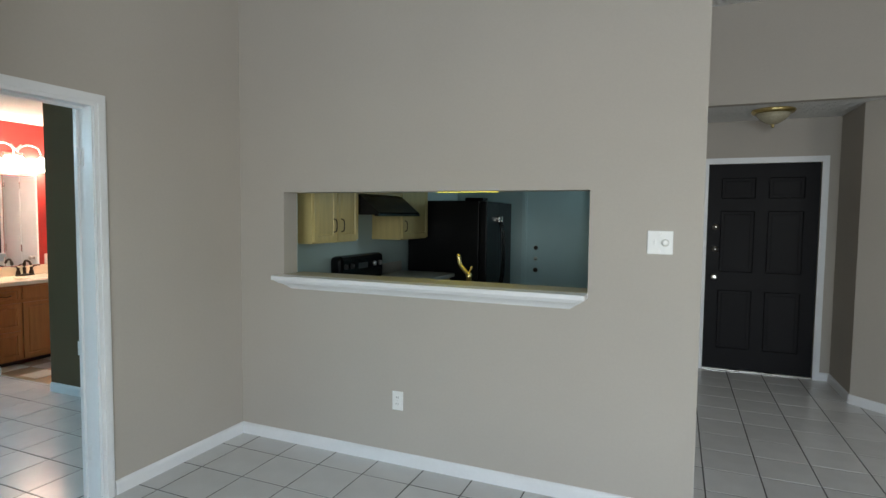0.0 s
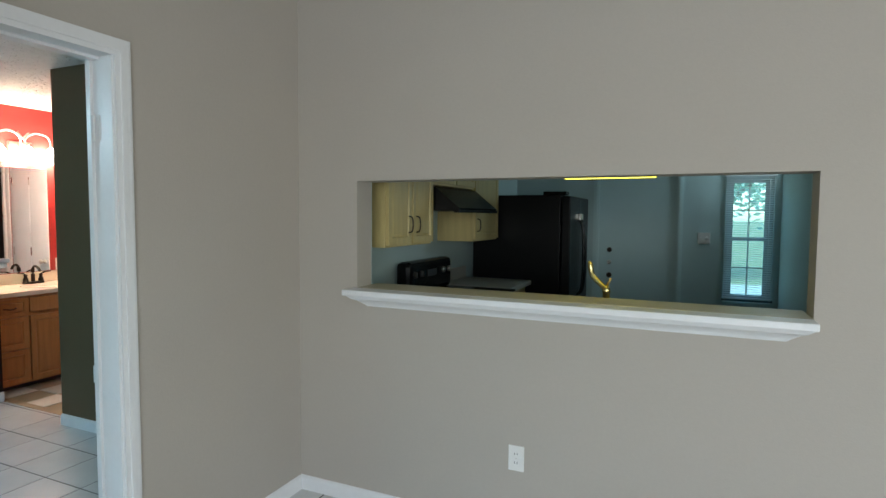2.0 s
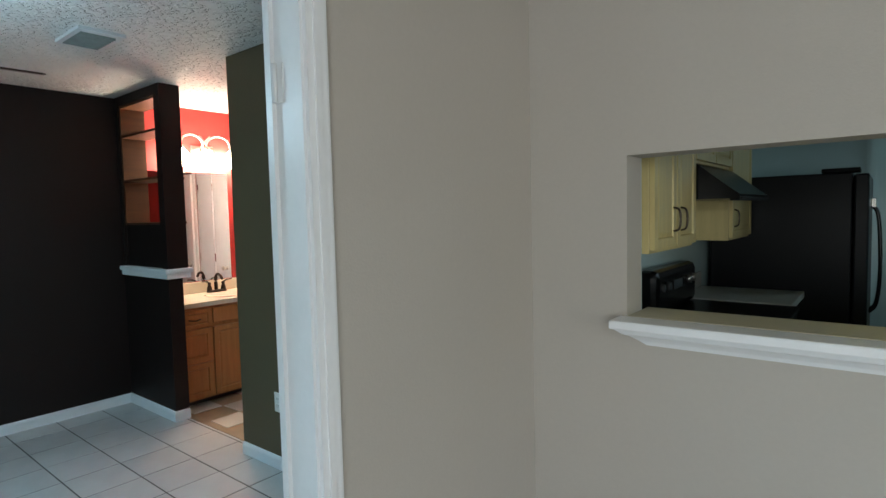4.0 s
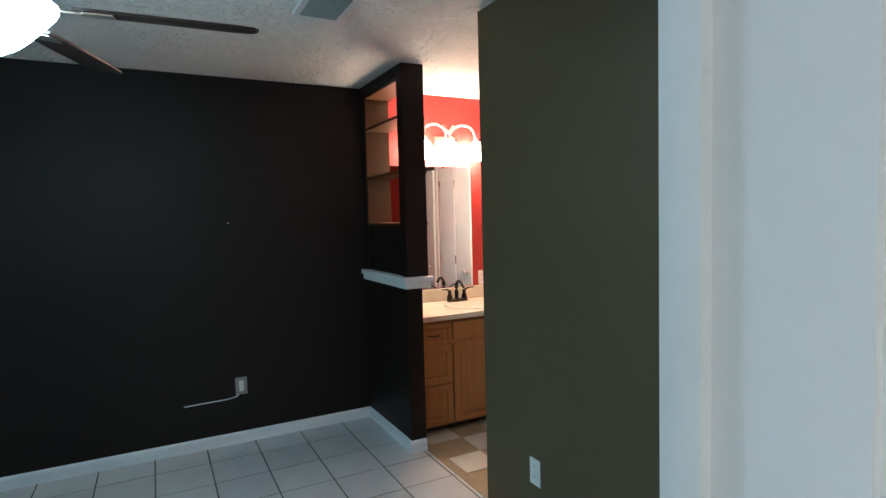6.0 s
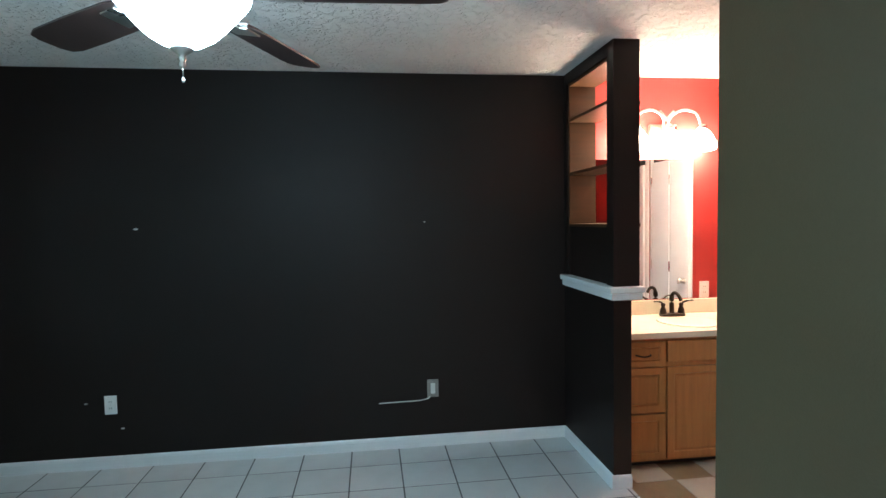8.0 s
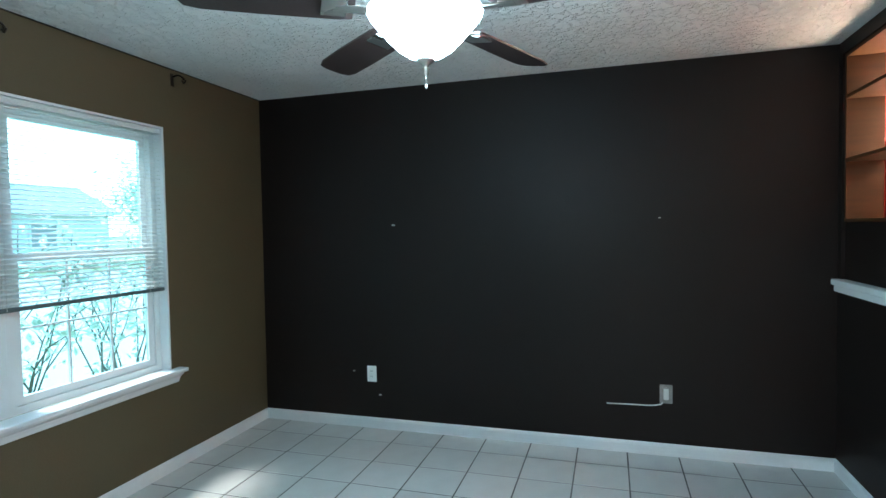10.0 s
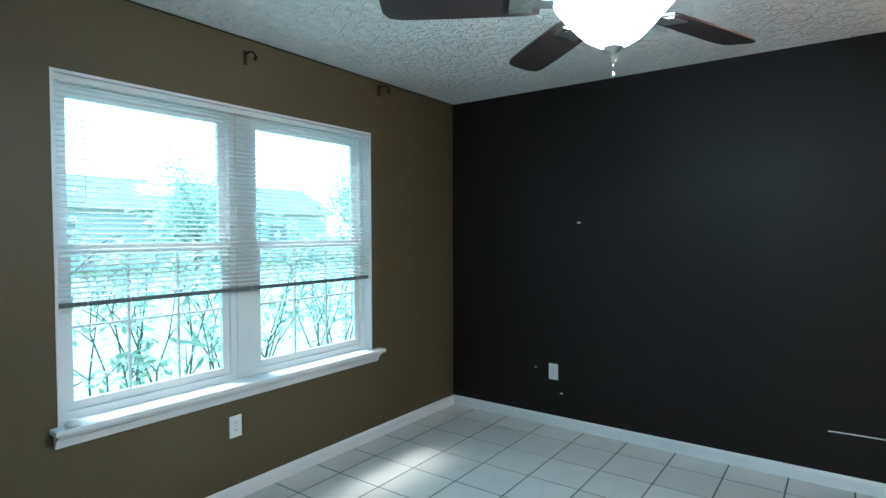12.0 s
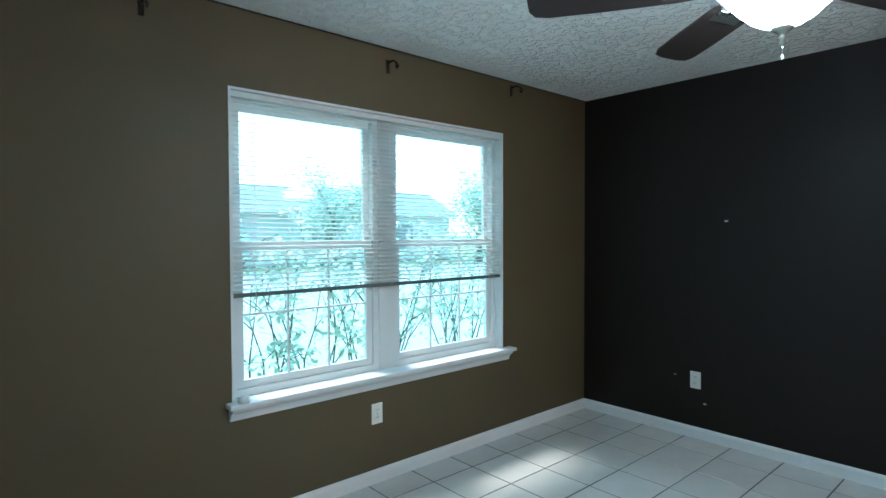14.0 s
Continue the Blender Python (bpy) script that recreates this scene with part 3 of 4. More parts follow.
part("body", boxes((0.001, 2.4, 0.141, 0.72, 0.1, 0.88), bevel=0.003), M_MAPLE, sinkbase)
part("worktop", boxes((0.001, 2.45, 0.141, 0.755, 0.88, 0.92), bevel=0.006), M_LAMINATE, sinkbase)
tap = thing("kitchen_faucet", (1.50, 0.30, 0.92), "brass kitchen faucet with curved spout", "faucet")
part("base", lathe([(0.03, 0), (0.028, 0.02), (0.018, 0.03), (0.016, 0.20), (0.02, 0.21), (0.012, 0.235)], (1.53, 0.30, 0.92)), M_BRASS, tap)
part("spout", tube(arc([(1.53, 0.30, 1.14), (1.50, 0.315, 1.16), (1.46, 0.33, 1.20), (1.448, 0.335, 1.25), (1.442, 0.34, 1.255)]), [0.013] * 25 + [0.010] * 8), M_BRASS, tap)
part("lever", tube([(1.53, 0.30, 1.15), (1.55, 0.30, 1.19)], 0.006), M_BRASS, tap)
fridge = thing("refrigerator", (0.5, 2.85, 0), "black refrigerator with curved black handles", "refrigerator")
part("body", boxes((0.06, 0.86, 2.40, 3.30, 0.02, 1.66), bevel=0.008), M_FRIDGE, fridge)
for y0, y1 in ((2.40, WALL_X), (2.81, 3.30)):
    d = part("door", boxes((0.868, 0.945, y0, y1, 0.05, 1.65), bevel=0.012), M_FRIDGE, fridge)
    hy = 2.765 if y0 < 2.5 else 2.845
    part("handle", tube(arc([(0.945, hy, 0.75), (0.985, hy, 0.82), (1.0, hy, 1.05), (0.985, hy, 1.38), (0.945, hy, 1.46)]), 0.012), M_BLACK, d, "curved black handle")
    part("cap", boxes((0.945, 0.975, hy - 0.014, hy + 0.014, 1.44, 1.50), bevel=0.005), M_STEEL, d, "silver handle cap")
part("hinge_cover", boxes((0.70, 0.90, 2.42, 2.56, 1.66, 1.69), bevel=0.006), M_BLACK, fridge)
kd = thing("door_kitchen", (1.34, KIT_Y, 0), "closed pale blue kitchen back door", "door")
part("leaf", boxes((KD0 + 0.001, KD1 - 0.001, KIT_Y + 0.02, KIT_Y + 0.065, 0.01, 2.02), bevel=0.003), M_KDOOR, kd)
part("frame", door_casing("y", KIT_Y, KD0 + 0.015, KD1 - 0.015, 2.03, -1), M_KDOOR, kd, "pale blue casing")
for z, r in ((1.109, 0.028), (0.97, 0.026), (0.826, 0.03)):
    part("lock" if z > 0.9 else "knob", lathe([(r, 0), (r, 0.008), (r * 0.8, 0.02), (r * 0.6, 0.03)], (1.068, KIT_Y + 0.02, z), 18, m=Matrix.Rotation(radians(90), 4, "X")), M_STEEL if 0.9 < z < 1 else M_BRONZE, kd, "round door lock")
plate("light_switch", (2.015, KIT_Y, 1.258), "y-", "white double switch on kitchen wall", "switch", 0.118, 0.116)
under = thing("fluorescent_light", (1.5, 0.2, 1.69), "lit fluorescent strip light above the sink", "light fixture")
part("housing", boxes((1.0, 2.0, 0.142, 0.26, 1.655, 1.72), bevel=0.004), M_PLASTIC, under)
part("lens", boxes((1.34, 1.74, 0.15, 0.24, 1.646, 1.657), bevel=0.008), M_TUBE, under, "glowing yellow lens")


def window_unit(t, axis_x0, axis_x1, y, z0, z1, inward, mat, cols=3, upper=True):
    """A double-hung window in the wall plane y; inward is +1 when the room lies at greater y."""
    s = inward
    yy = sorted((y - 0.035 * s, y + 0.035 * s))
    part("frame", boxes((axis_x0, axis_x0 + 0.035, *yy, z0, z1), (axis_x1 - 0.035, axis_x1, *yy, z0, z1), (axis_x0 + 0.035, axis_x1 - 0.035, *yy, z0, z0 + 0.035), (axis_x0 + 0.035, axis_x1 - 0.035, *yy, z1 - 0.035, z1)), mat, t)
    mid = (z0 + z1) / 2 + 0.0
    for name, a, b, off in (("lower_sash", z0 + 0.036, mid + 0.02, 0.012), ("upper_sash", mid - 0.02, z1 - 0.036, -0.014)):
        yc = y + off * s
        x0, x1 = axis_x0 + 0.037, axis_x1 - 0.037
        f = 0.038
        sash = part(name, boxes((x0, x0 + f, yc - 0.011, yc + 0.011, a, b), (x1 - f, x1, yc - 0.011, yc + 0.011, a, b), (x0 + f, x1 - f, yc - 0.011, yc + 0.011, a, a + f), (x0 + f, x1 - f, yc - 0.011, yc + 0.011, b - f, b)), mat, t)
        p = part("pane", boxes((x0 + f, x1 - f, yc - 0.002, yc + 0.002, a + f, b - f)), M_GLASS, sash)
        p.visible_shadow = False
        if name == "upper_sash" and not upper:
            continue
        for i in range(1, cols):
            xm = x0 + f + (x1 - x0 - 2 * f) * i / cols
            part("muntin", boxes((xm - 0.005, xm + 0.005, yc - 0.006, yc + 0.006, a + f, b - f)), mat, sash)
        for i in range(1, 2):
            zm = a + f + (b - a - 2 * f) * 0.5
            part("muntin", boxes((x0 + f, x1 - f, yc - 0.0055, yc + 0.0055, zm - 0.005, zm + 0.005)), mat, sash)


def blind(x0, x1, y, z0, z1, label, tilt, pitch=0.0225):
    b = thing("venetian_blind", ((x0 + x1) / 2, y, z1), label, "window blind")
    part("head_rail", boxes((x0, x1, y - 0.013, y + 0.013, z1 - 0.028, z1), bevel=0.002), M_BLIND, b)
    part("bottom_rail", boxes((x0, x1, y - 0.012, y + 0.012, z0 - 0.006, z0 + 0.014), bevel=0.003), M_RAIL, b, "bottom rail with its shade put into a dark colour")
    n = int((z1 - 0.03 - z0 - 0.02) / pitch)
    bm = bmesh.new()
    k = 4
    for i in range(k):
        u0, u1 = -0.0125 + 0.025 * i / k, -0.0125 + 0.025 * (i + 1) / k
        h0, h1 = 0.002 * (1 - (u0 / 0.0125) ** 2), 0.002 * (1 - (u1 / 0.0125) ** 2)
        vs = [bm.verts.new(c) for c in ((x0 + 0.004, u0, h0), (x1 - 0.004, u0, h0), (x1 - 0.004, u1, h1), (x0 + 0.004, u1, h1))]
        ws = [bm.verts.new(v.co + Vector((0, 0, 0.0006))) for v in vs]
        bm.faces.new(vs[::-1])
        bm.faces.new(ws)
        for q in range(4):
            bm.faces.new((vs[q], vs[(q + 1) % 4], ws[(q + 1) % 4], ws[q]))
    me = bpy.data.meshes.new("slat")
    bm.to_mesh(me)
    bm.free()
    me.materials.append(M_BLIND)
    base = b.matrix_world.inverted()
    rnd = random.Random(5)
    for i in range(n):
        o = new("slat", me)
        o.parent = b
        o.matrix_parent_inverse = base
        o.matrix_basis = Matrix.Translation((0, y, z0 + 0.03 + i * pitch)) @ Matrix.Rotation(radians(tilt + rnd.uniform(-0.6, 0.6)), 4, "X")
    for f in (0.06, 0.5, 0.94):
        x = x0 + (x1 - x0) * f
        part("ladder_cord", boxes((x - 0.001, x + 0.001, y - 0.0135, y - 0.0125, z0, z1 - 0.02), (x - 0.001, x + 0.001, y + 0.0125, y + 0.0135, z0, z1 - 0.02)), M_BLIND, b)
    return b


kw = thing("window_kitchen", (2.41, KIT_Y, KWB), "narrow white double-hung kitchen window", "window")
window_unit(kw, KW0, KW1, KIT_Y + 0.09, KWB, KWT, -1, M_VINYL, cols=2)
blind(KW0 - 0.012, KW1 + 0.012, KIT_Y - 0.016, KWB + 0.02, KWT + 0.02, "lowered white venetian blind in kitchen window", 8)

# ---- bedroom ----
MUL0, MUL1 = -1.883, -1.798
win = thing("window_bedroom", (-1.815, BED_S, WIN_B), "white double-hung twin window with grilles", "window")
window_unit(win, MUL1, WIN_E - 0.012, BED_S - 0.095, WIN_B, WIN_T - 0.012, 1, M_VINYL, upper=False)
window_unit(win, WIN_W + 0.012, MUL0, BED_S - 0.095, WIN_B, WIN_T - 0.012, 1, M_VINYL, upper=False)
part("mullion", boxes((MUL0 + 0.001, MUL1 - 0.001, BED_S - 0.14, BED_S - 0.055, WIN_B, WIN_T - 0.012), bevel=0.004), M_VINYL, win)
part("liner", boxes((WIN_W, WIN_W + 0.012, BED_S - 0.139, BED_S + 0.003, WIN_B, WIN_T), (WIN_E - 0.012, WIN_E, BED_S - 0.139, BED_S + 0.003, WIN_B, WIN_T), (WIN_W + 0.012, WIN_E - 0.012, BED_S - 0.139, BED_S + 0.003, WIN_T - 0.012, WIN_T)), M_WHITE, win, "white painted window liner")
sill = part("window_sill", boxes((WIN_W - 0.075, WIN_E + 0.03, BED_S - 0.06, BED_S + 0.065, WIN_B - 0.024, WIN_B), bevel=0.006), M_WHITE, win, "white painted sill")
bm = bmesh.new()
profile_run([(0, -0.085), (0.014, -0.085), (0.02, -0.07), (0.03, -0.05), (0.05, -0.035), (0.055, -0.025), (0, -0.025)], (WIN_W - 0.045, BED_S, WIN_B), (WIN_E + 0.015, BED_S, WIN_B), bm, (0, 1, 0))
part("sill_apron", bm, M_WHITE, win, "white moulded apron")
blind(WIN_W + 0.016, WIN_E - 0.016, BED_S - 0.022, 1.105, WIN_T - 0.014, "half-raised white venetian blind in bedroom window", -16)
knob = tagged(part("blind_clip", lathe([(0.028, 0), (0.03, 0.008), (0.024, 0.02), (0.012, 0.028)], (WIN_E - 0.045, BED_S + 0.03, WIN_B - 0.0005), 16), M_PLASTIC), "small translucent plastic clip on window sill", "clip")


def bracket(x, z, bent):
    b = thing("curtain_bracket", (x, BED_S, z), "bronze curtain rod bracket fixed under the ceiling", "bracket", "curtain brackets")
    part("wall_plate", boxes((x - 0.012, x + 0.012, BED_S, BED_S + 0.004, z - 0.045, z + 0.03), bevel=0.002), M_BRONZE, b)
    part("arm", tube(arc([(x, BED_S + 0.004, z + 0.01), (x, BED_S + 0.05, z + 0.015), (x, BED_S + 0.085, z - 0.005), (x, BED_S + 0.09, z - 0.03 * bent)]), 0.006), M_BRONZE, b)
    part("cup", tube(arc([(x, BED_S + 0.075, z - 0.02), (x, BED_S + 0.09, z - 0.035), (x, BED_S + 0.105, z - 0.018)]), 0.005), M_BRONZE, b)


bracket(-1.83, 2.345, 1.0)
bracket(-2.87, 2.385, 0.6)
bracket(-0.58, 2.345, 0.8)

# ceiling fan
FX, FY, FZ = -1.60, -1.713, CEIL - 0.022
fan = thing("ceiling_fan", (FX, FY, CEIL), "five-blade dark ceiling fan with lit frosted glass bowl", "ceiling fan")
part("canopy", lathe([(0.03, -0.07), (0.06, -0.05), (0.075, -0.015), (0.075, 0)], (FX, FY, CEIL - 0.001)), M_STEEL, fan, "nickel canopy")
part("downrod", tube([(FX, FY, CEIL - 0.06), (FX, FY, FZ - 0.16)], 0.013), M_STEEL, fan)
part("motor", lathe([(0.05, -0.345), (0.10, -0.335), (0.125, -0.30), (0.125, -0.24), (0.09, -0.18), (0.04, -0.15)], (FX, FY, FZ)), M_STEEL, fan, "nickel motor housing")
part("light_collar", lathe([(0.055, -0.365), (0.07, -0.355), (0.07, -0.345), (0.05, -0.335)], (FX, FY, FZ)), M_VINYL, fan, "white light collar")
part("glass_bowl", lathe([(0.012, -0.490), (0.048, -0.484), (0.078, -0.466), (0.105, -0.44), (0.140, -0.40), (0.160, -0.376), (0.166, -0.362)], (FX, FY, FZ), 36), M_FAN_GLASS, fan, "glowing frosted glass bowl")
fin = part("finial", lathe([(0.004, -0.552), (0.009, -0.546), (0.006, -0.538), (0.011, -0.532), (0.006, -0.526), (0.012, -0.52), (0.024, -0.512), (0.028, -0.505), (0.01, -0.50)], (FX, FY, FZ + 0.012), 18), M_STEEL, fan, "turned nickel finial")
part("pull_chain", tube([(FX, FY, FZ - 0.535), (FX, FY, FZ - 0.565)], 0.0015, steps=6), M_STEEL, fin)
part("pull_bead", lathe([(0.002, -0.576), (0.004, -0.570), (0.002, -0.564)], (FX, FY, FZ), 10), M_PLASTIC, fin)
for k in range(5):
    a = radians(195 + 36 + 72 * k)
    m = Matrix.Translation((FX, FY, FZ - 0.365)) @ Matrix.Rotation(a, 4, "Z") @ Matrix.Rotation(radians(11), 4, "X")
    bm = bmesh.new()
    out = [(0.20, -0.055), (0.24, -0.062), (0.45, -0.068), (0.60, -0.068), (0.64, -0.058), (0.655, -0.03), (0.655, 0.03), (0.64, 0.058), (0.60, 0.068), (0.45, 0.068), (0.24, 0.062), (0.20, 0.055)]
    lo, hi = [bm.verts.new((x, y, -0.003)) for x, y in out], [bm.verts.new((x, y, 0.003)) for x, y in out]
    bm.faces.new(lo[::-1])
    bm.faces.new(hi)
    for i in range(len(out)):
        bm.faces.new((lo[i], lo[(i + 1) % len(out)], hi[(i + 1) % len(out)], hi[i]))
    bm.transform(m)
    bl = part("blade", bm, M_BLADE, fan, "dark cherry blade")
    bm = boxes((0.165, 0.26, -0.018, 0.018, -0.009, -0.003), (0.22, 0.29, -0.04, 0.04, -0.008, -0.003), bevel=0.0015)
    bm.transform(m)
    part("blade_iron", bm, M_STEEL, bl, "nickel blade iron")

vent = thing("ceiling_vent", (-2.27, -0.64, CEIL), "white slatted ceiling air vent", "ceiling vent")
part("backing", boxes((-2.41, -2.13, -0.73, -0.55, CEIL - 0.006, CEIL - 0.001)), M_SLOT, vent)
part("frame", boxes((-2.43, -2.09, -0.75, -0.725, CEIL - 0.016, CEIL), (-2.43, -2.09, -0.555, -0.53, CEIL - 0.016, CEIL), (-2.43, -2.405, -0.725, -0.555, CEIL - 0.016, CEIL), (-2.135, -2.09, -0.725, -0.555, CEIL - 0.016, CEIL)), M_WHITE, vent)
for i in range(9):
    x = -2.39 + i * 0.029
    bm = bmesh.new()
    box(bm, -0.001, 0.001, -0.725, -0.555, -0.011, 0.008, m=Matrix.Translation((x, 0, CEIL - 0.012)) @ Matrix.Rotation(radians(40), 4, "Y"))
    part("slat", bm, M_VENT, vent)

# ---- shelf wall and vanity ----
SX0, SX1, SY0, SY1 = BED_W, -2.988, BED_N, 0.176
structure("wall_shelf_partition", boxes((SX0, SX1, SY0, 0.13, 0, 1.045), (SX1 - 0.085, SX1, SY0, SY1, 1.12, CEIL), (SX0, SX0 + 0.05, SY0, SY1, 1.12, CEIL), (SX0 + 0.05, SX1 - 0.085, SY0, SY1, 2.37, CEIL),
                                      (SX0 + 0.05, SX1 - 0.085, SY0 + 0.02, SY1, 1.12, 1.44)), M_DARK, "dark painted partition with open shelf niche", "wall")
cap = thing("partition_cap", (-3.4, 0.1, 1.045), "white moulded ledge capping the low partition", "ledge")
part("board", boxes((SX0, SX1 + 0.035, SY0 - 0.035, SY1 + 0.02, 1.085, 1.119), bevel=0.006), M_WHITE, cap)
part("moulding", boxes((SX0, SX1 + 0.02, SY0 - 0.02, SY1 + 0.01, 1.046, 1.085), bevel=0.006), M_WHITE, cap)
shelf = thing("wall_shelf", (-3.43, 0.12, 1.44), "stained wood open shelves set in the partition", "shelf")
part("side_panel", boxes((SX0 + 0.051, SX0 + 0.069, SY0 + 0.012, 0.22, 1.441, 2.369)), M_SHELF, shelf)
part("side_panel", boxes((SX1 - 0.103, SX1 - 0.086, SY0 + 0.012, 0.20, 1.441, 2.369)), M_SHELF, shelf)
part("top_panel", boxes((SX0 + 0.069, SX1 - 0.103, SY0 + 0.012, 0.22, 2.352, 2.369)), M_SHELF, shelf)
for z in (1.441, 1.775, 2.12):
    part("shelf_board", boxes((SX0 + 0.069, SX1 - 0.103, SY0 + 0.006, 0.235, z, z + 0.018), bevel=0.002), M_SHELF, shelf)

VX, VY0, VY1 = -3.185, 0.145, 1.40
van = thing("vanity_cabinet", (-3.48, 0.8, 0), "honey oak bathroom vanity with drawers and doors", "vanity")
part("body", boxes((BED_W + 0.002, VX, VY0, VY1, 0.045, 0.785), bevel=0.002), M_OAK, van)
part("toe_kick", boxes((BED_W + 0.002, VX - 0.06, VY0, VY1, 0.0, 0.045)), M_SLOT, van)
cupboard_door(van, VX, VY0 + 0.012, VY0 + 0.285, 0.62, 0.765, M_OAK, VY0 + 0.145, 0.69, drop=1)
cupboard_door(van, VX, VY0 + 0.012, VY0 + 0.285, 0.345, 0.61, M_OAK, drop=1)
cupboard_door(van, VX, VY0 + 0.012, VY0 + 0.285, 0.06, 0.335, M_OAK, drop=1)
cupboard_door(van, VX, VY0 + 0.30, VY0 + 0.73, 0.06, 0.61, M_OAK, VY0 + 0.69, 0.55)
cupboard_door(van, VX, VY0 + 0.74, VY0 + 1.17, 0.06, 0.61, M_OAK, VY0 + 0.78, 0.55)
part("false_front", boxes((VX, VX + 0.018, VY0 + 0.30, VY0 + 1.17, 0.64, 0.765), bevel=0.004), M_OAK, van)
top = tagged(thing("marble_countertop", (-3.48, 0.8, 0.785), "cream cultured marble vanity top with backsplash", "countertop"))
bm = bmesh.new()
box(bm, BED_W + 0.002, VX + 0.035, VY0 - 0.005, VY1, 0.786, 0.82)
part("slab", bm, M_CREAM, top)
part("backsplash", boxes((BED_W + 0.002, BED_W + 0.022, VY0, VY1, 0.821, 0.92), bevel=0.004), M_CREAM, top)
part("basin", lathe([(0.16, 0.826), (0.19, 0.828), (0.20, 0.821), (0.19, 0.8205)], (-3.43, 0.74, 0), 32), M_CREAM, top, "moulded sink rim")
tap2 = thing("bathroom_faucet", (-3.62, 0.735, 0.82), "oil-rubbed bronze centerset faucet with two levers", "faucet")
part("base", boxes((-3.66, -3.59, 0.655, 0.815, 0.821, 0.845), bevel=0.01), M_BRONZE, tap2)
part("spout", tube(arc([(-3.63, 0.735, 0.84), (-3.63, 0.735, 0.95), (-3.60, 0.735, 0.985), (-3.55, 0.735, 0.975), (-3.52, 0.735, 0.945)]), [0.016] * 10 + [0.012] * 23), M_BRONZE, tap2)
for y, s in ((0.67, -1), (0.80, 1)):
    h = part("handle", lathe([(0.024, 0), (0.02, 0.03), (0.012, 0.05), (0.016, 0.065), (0.010, 0.075)], (-3.625, y, 0.84), 16), M_BRONZE, tap2)
    part("lever", tube(arc([(-3.625, y, 0.91), (-3.615, y + s * 0.03, 0.925), (-3.605, y + s * 0.075, 0.93)]), [0.007] * 10 + [0.005] * 7), M_BRONZE, h)
mirror = thing("wall_mirror", (BED_W, 0.6, 0.95), "frameless wall mirror above the vanity", "mirror")
part("silver", boxes((BED_W + 0.001, BED_W + 0.007, 0.20, 0.95, 0.925, 1.885)), M_MIRROR, mirror)
part("clip", boxes((BED_W + 0.001, BED_W + 0.011, 0.54, 0.56, 1.878, 1.90), bevel=0.002), M_STEEL, mirror)
bar = thing("vanity_light", (BED_W, 0.70, 2.02), "nickel scroll vanity light with three lit glass shades", "wall lamp")
part("back_plate", boxes((BED_W + 0.001, BED_W + 0.025, 0.62, 0.82, 1.99, 2.12), bevel=0.008), M_STEEL, bar)
for s in (-1, 1):
    part("scroll", tube(arc([(BED_W + 0.05, 0.72, 2.05), (BED_W + 0.07, 0.72 + s * 0.03, 2.16), (BED_W + 0.08, 0.72 + s * 0.11, 2.205), (BED_W + 0.09, 0.72 + s * 0.20, 2.18), (BED_W + 0.09, 0.72 + s * 0.235, 2.10)]), 0.008), M_STEEL, bar, "curved nickel arm")
    part("scroll", tube(arc([(BED_W + 0.05, 0.72, 2.05), (BED_W + 0.06, 0.72 - s * 0.02, 2.12), (BED_W + 0.07, 0.72 + s * 0.02, 2.17), (BED_W + 0.07, 0.72 + s * 0.05, 2.20)]), 0.007), M_STEEL, bar)
for y in (0.485, 0.72, 0.955):
    sh = part("shade", lathe([(0.075, 1.935), (0.09, 1.95), (0.088, 1.98), (0.07, 2.025), (0.045, 2.06), (0.025, 2.075)], (BED_W + 0.10, y, 0), 24), M_BULB, bar, "glowing glass bell shade")
    part("socket", lathe([(0.03, 2.072), (0.03, 2.10), (0.015, 2.11)], (BED_W + 0.10, y, 0), 16), M_STEEL, sh)
plate("outlet", (BED_W, 1.04, 0.98), "x+", "white outlet above vanity backsplash")


def white_door(x0, x1, folds, label):
    """White flush door leaves in a moulded casing on the bathroom's north wall, from x0 to x1."""
    y = BATH_N
    d = thing("door_bath", ((x0 + x1) / 2, y, 0), label, "door", "bathroom doors")
    part("frame", door_casing("y", y, x0, x1, 2.05, -1, w=0.06), M_WHITE, d, "white moulded casing")
    # Near-black sheet on the wall paints the shade seen in the leaf gaps.
    part("backing", boxes((x0, x1, y - 0.004, y - 0.001, 0.0, 2.05)), M_SLOT, d, "dark sheet standing in for shade in the door gaps")
    w = (x1 - x0 - 0.006) / folds
    for i in range(folds):
        a = x0 + 0.004 + w * i
        leaf = part("leaf", boxes((a, a + w - 0.012, y - 0.034, y - 0.006, 0.012, 2.0), bevel=0.003), M_WHITE, d)
        for z in (0.22, 1.0, 1.78):
            part("hinge", boxes((a + w - 0.022, a + w - 0.002, y - 0.037, y - 0.034, z, z + 0.09), bevel=0.001), M_STEEL, leaf, "steel hinge")
    part("knob", lathe([(0.026, 0), (0.024, 0.006), (0.010, 0.012), (0.010, 0.03), (0.024, 0.04), (0.026, 0.052), (0.012, 0.06)], (x0 + 0.07, y - 0.034, 0.94), 18, m=Matrix.Rotation(radians(90), 4, "X")), M_STEEL, d)


white_door(-2.98, -2.34, 2, "white folding closet door in white casing beside vanity")
white_door(-2.19, -1.45, 1, "white flush bathroom door in white casing")

# ---- outdoors ----
ground = boxes((-300, 300, -300, -4.0, -0.35, -0.30), (-300, 300, -4.0, 300, -0.35, -0.30))
structure("ground", ground, M_GROUND, "dry pale lawn", "ground")
structure("pavement", boxes((-40, 40, -24, -6.9, -0.30, -0.285)), M_CONCRETE, "pale concrete drive", "pavement")
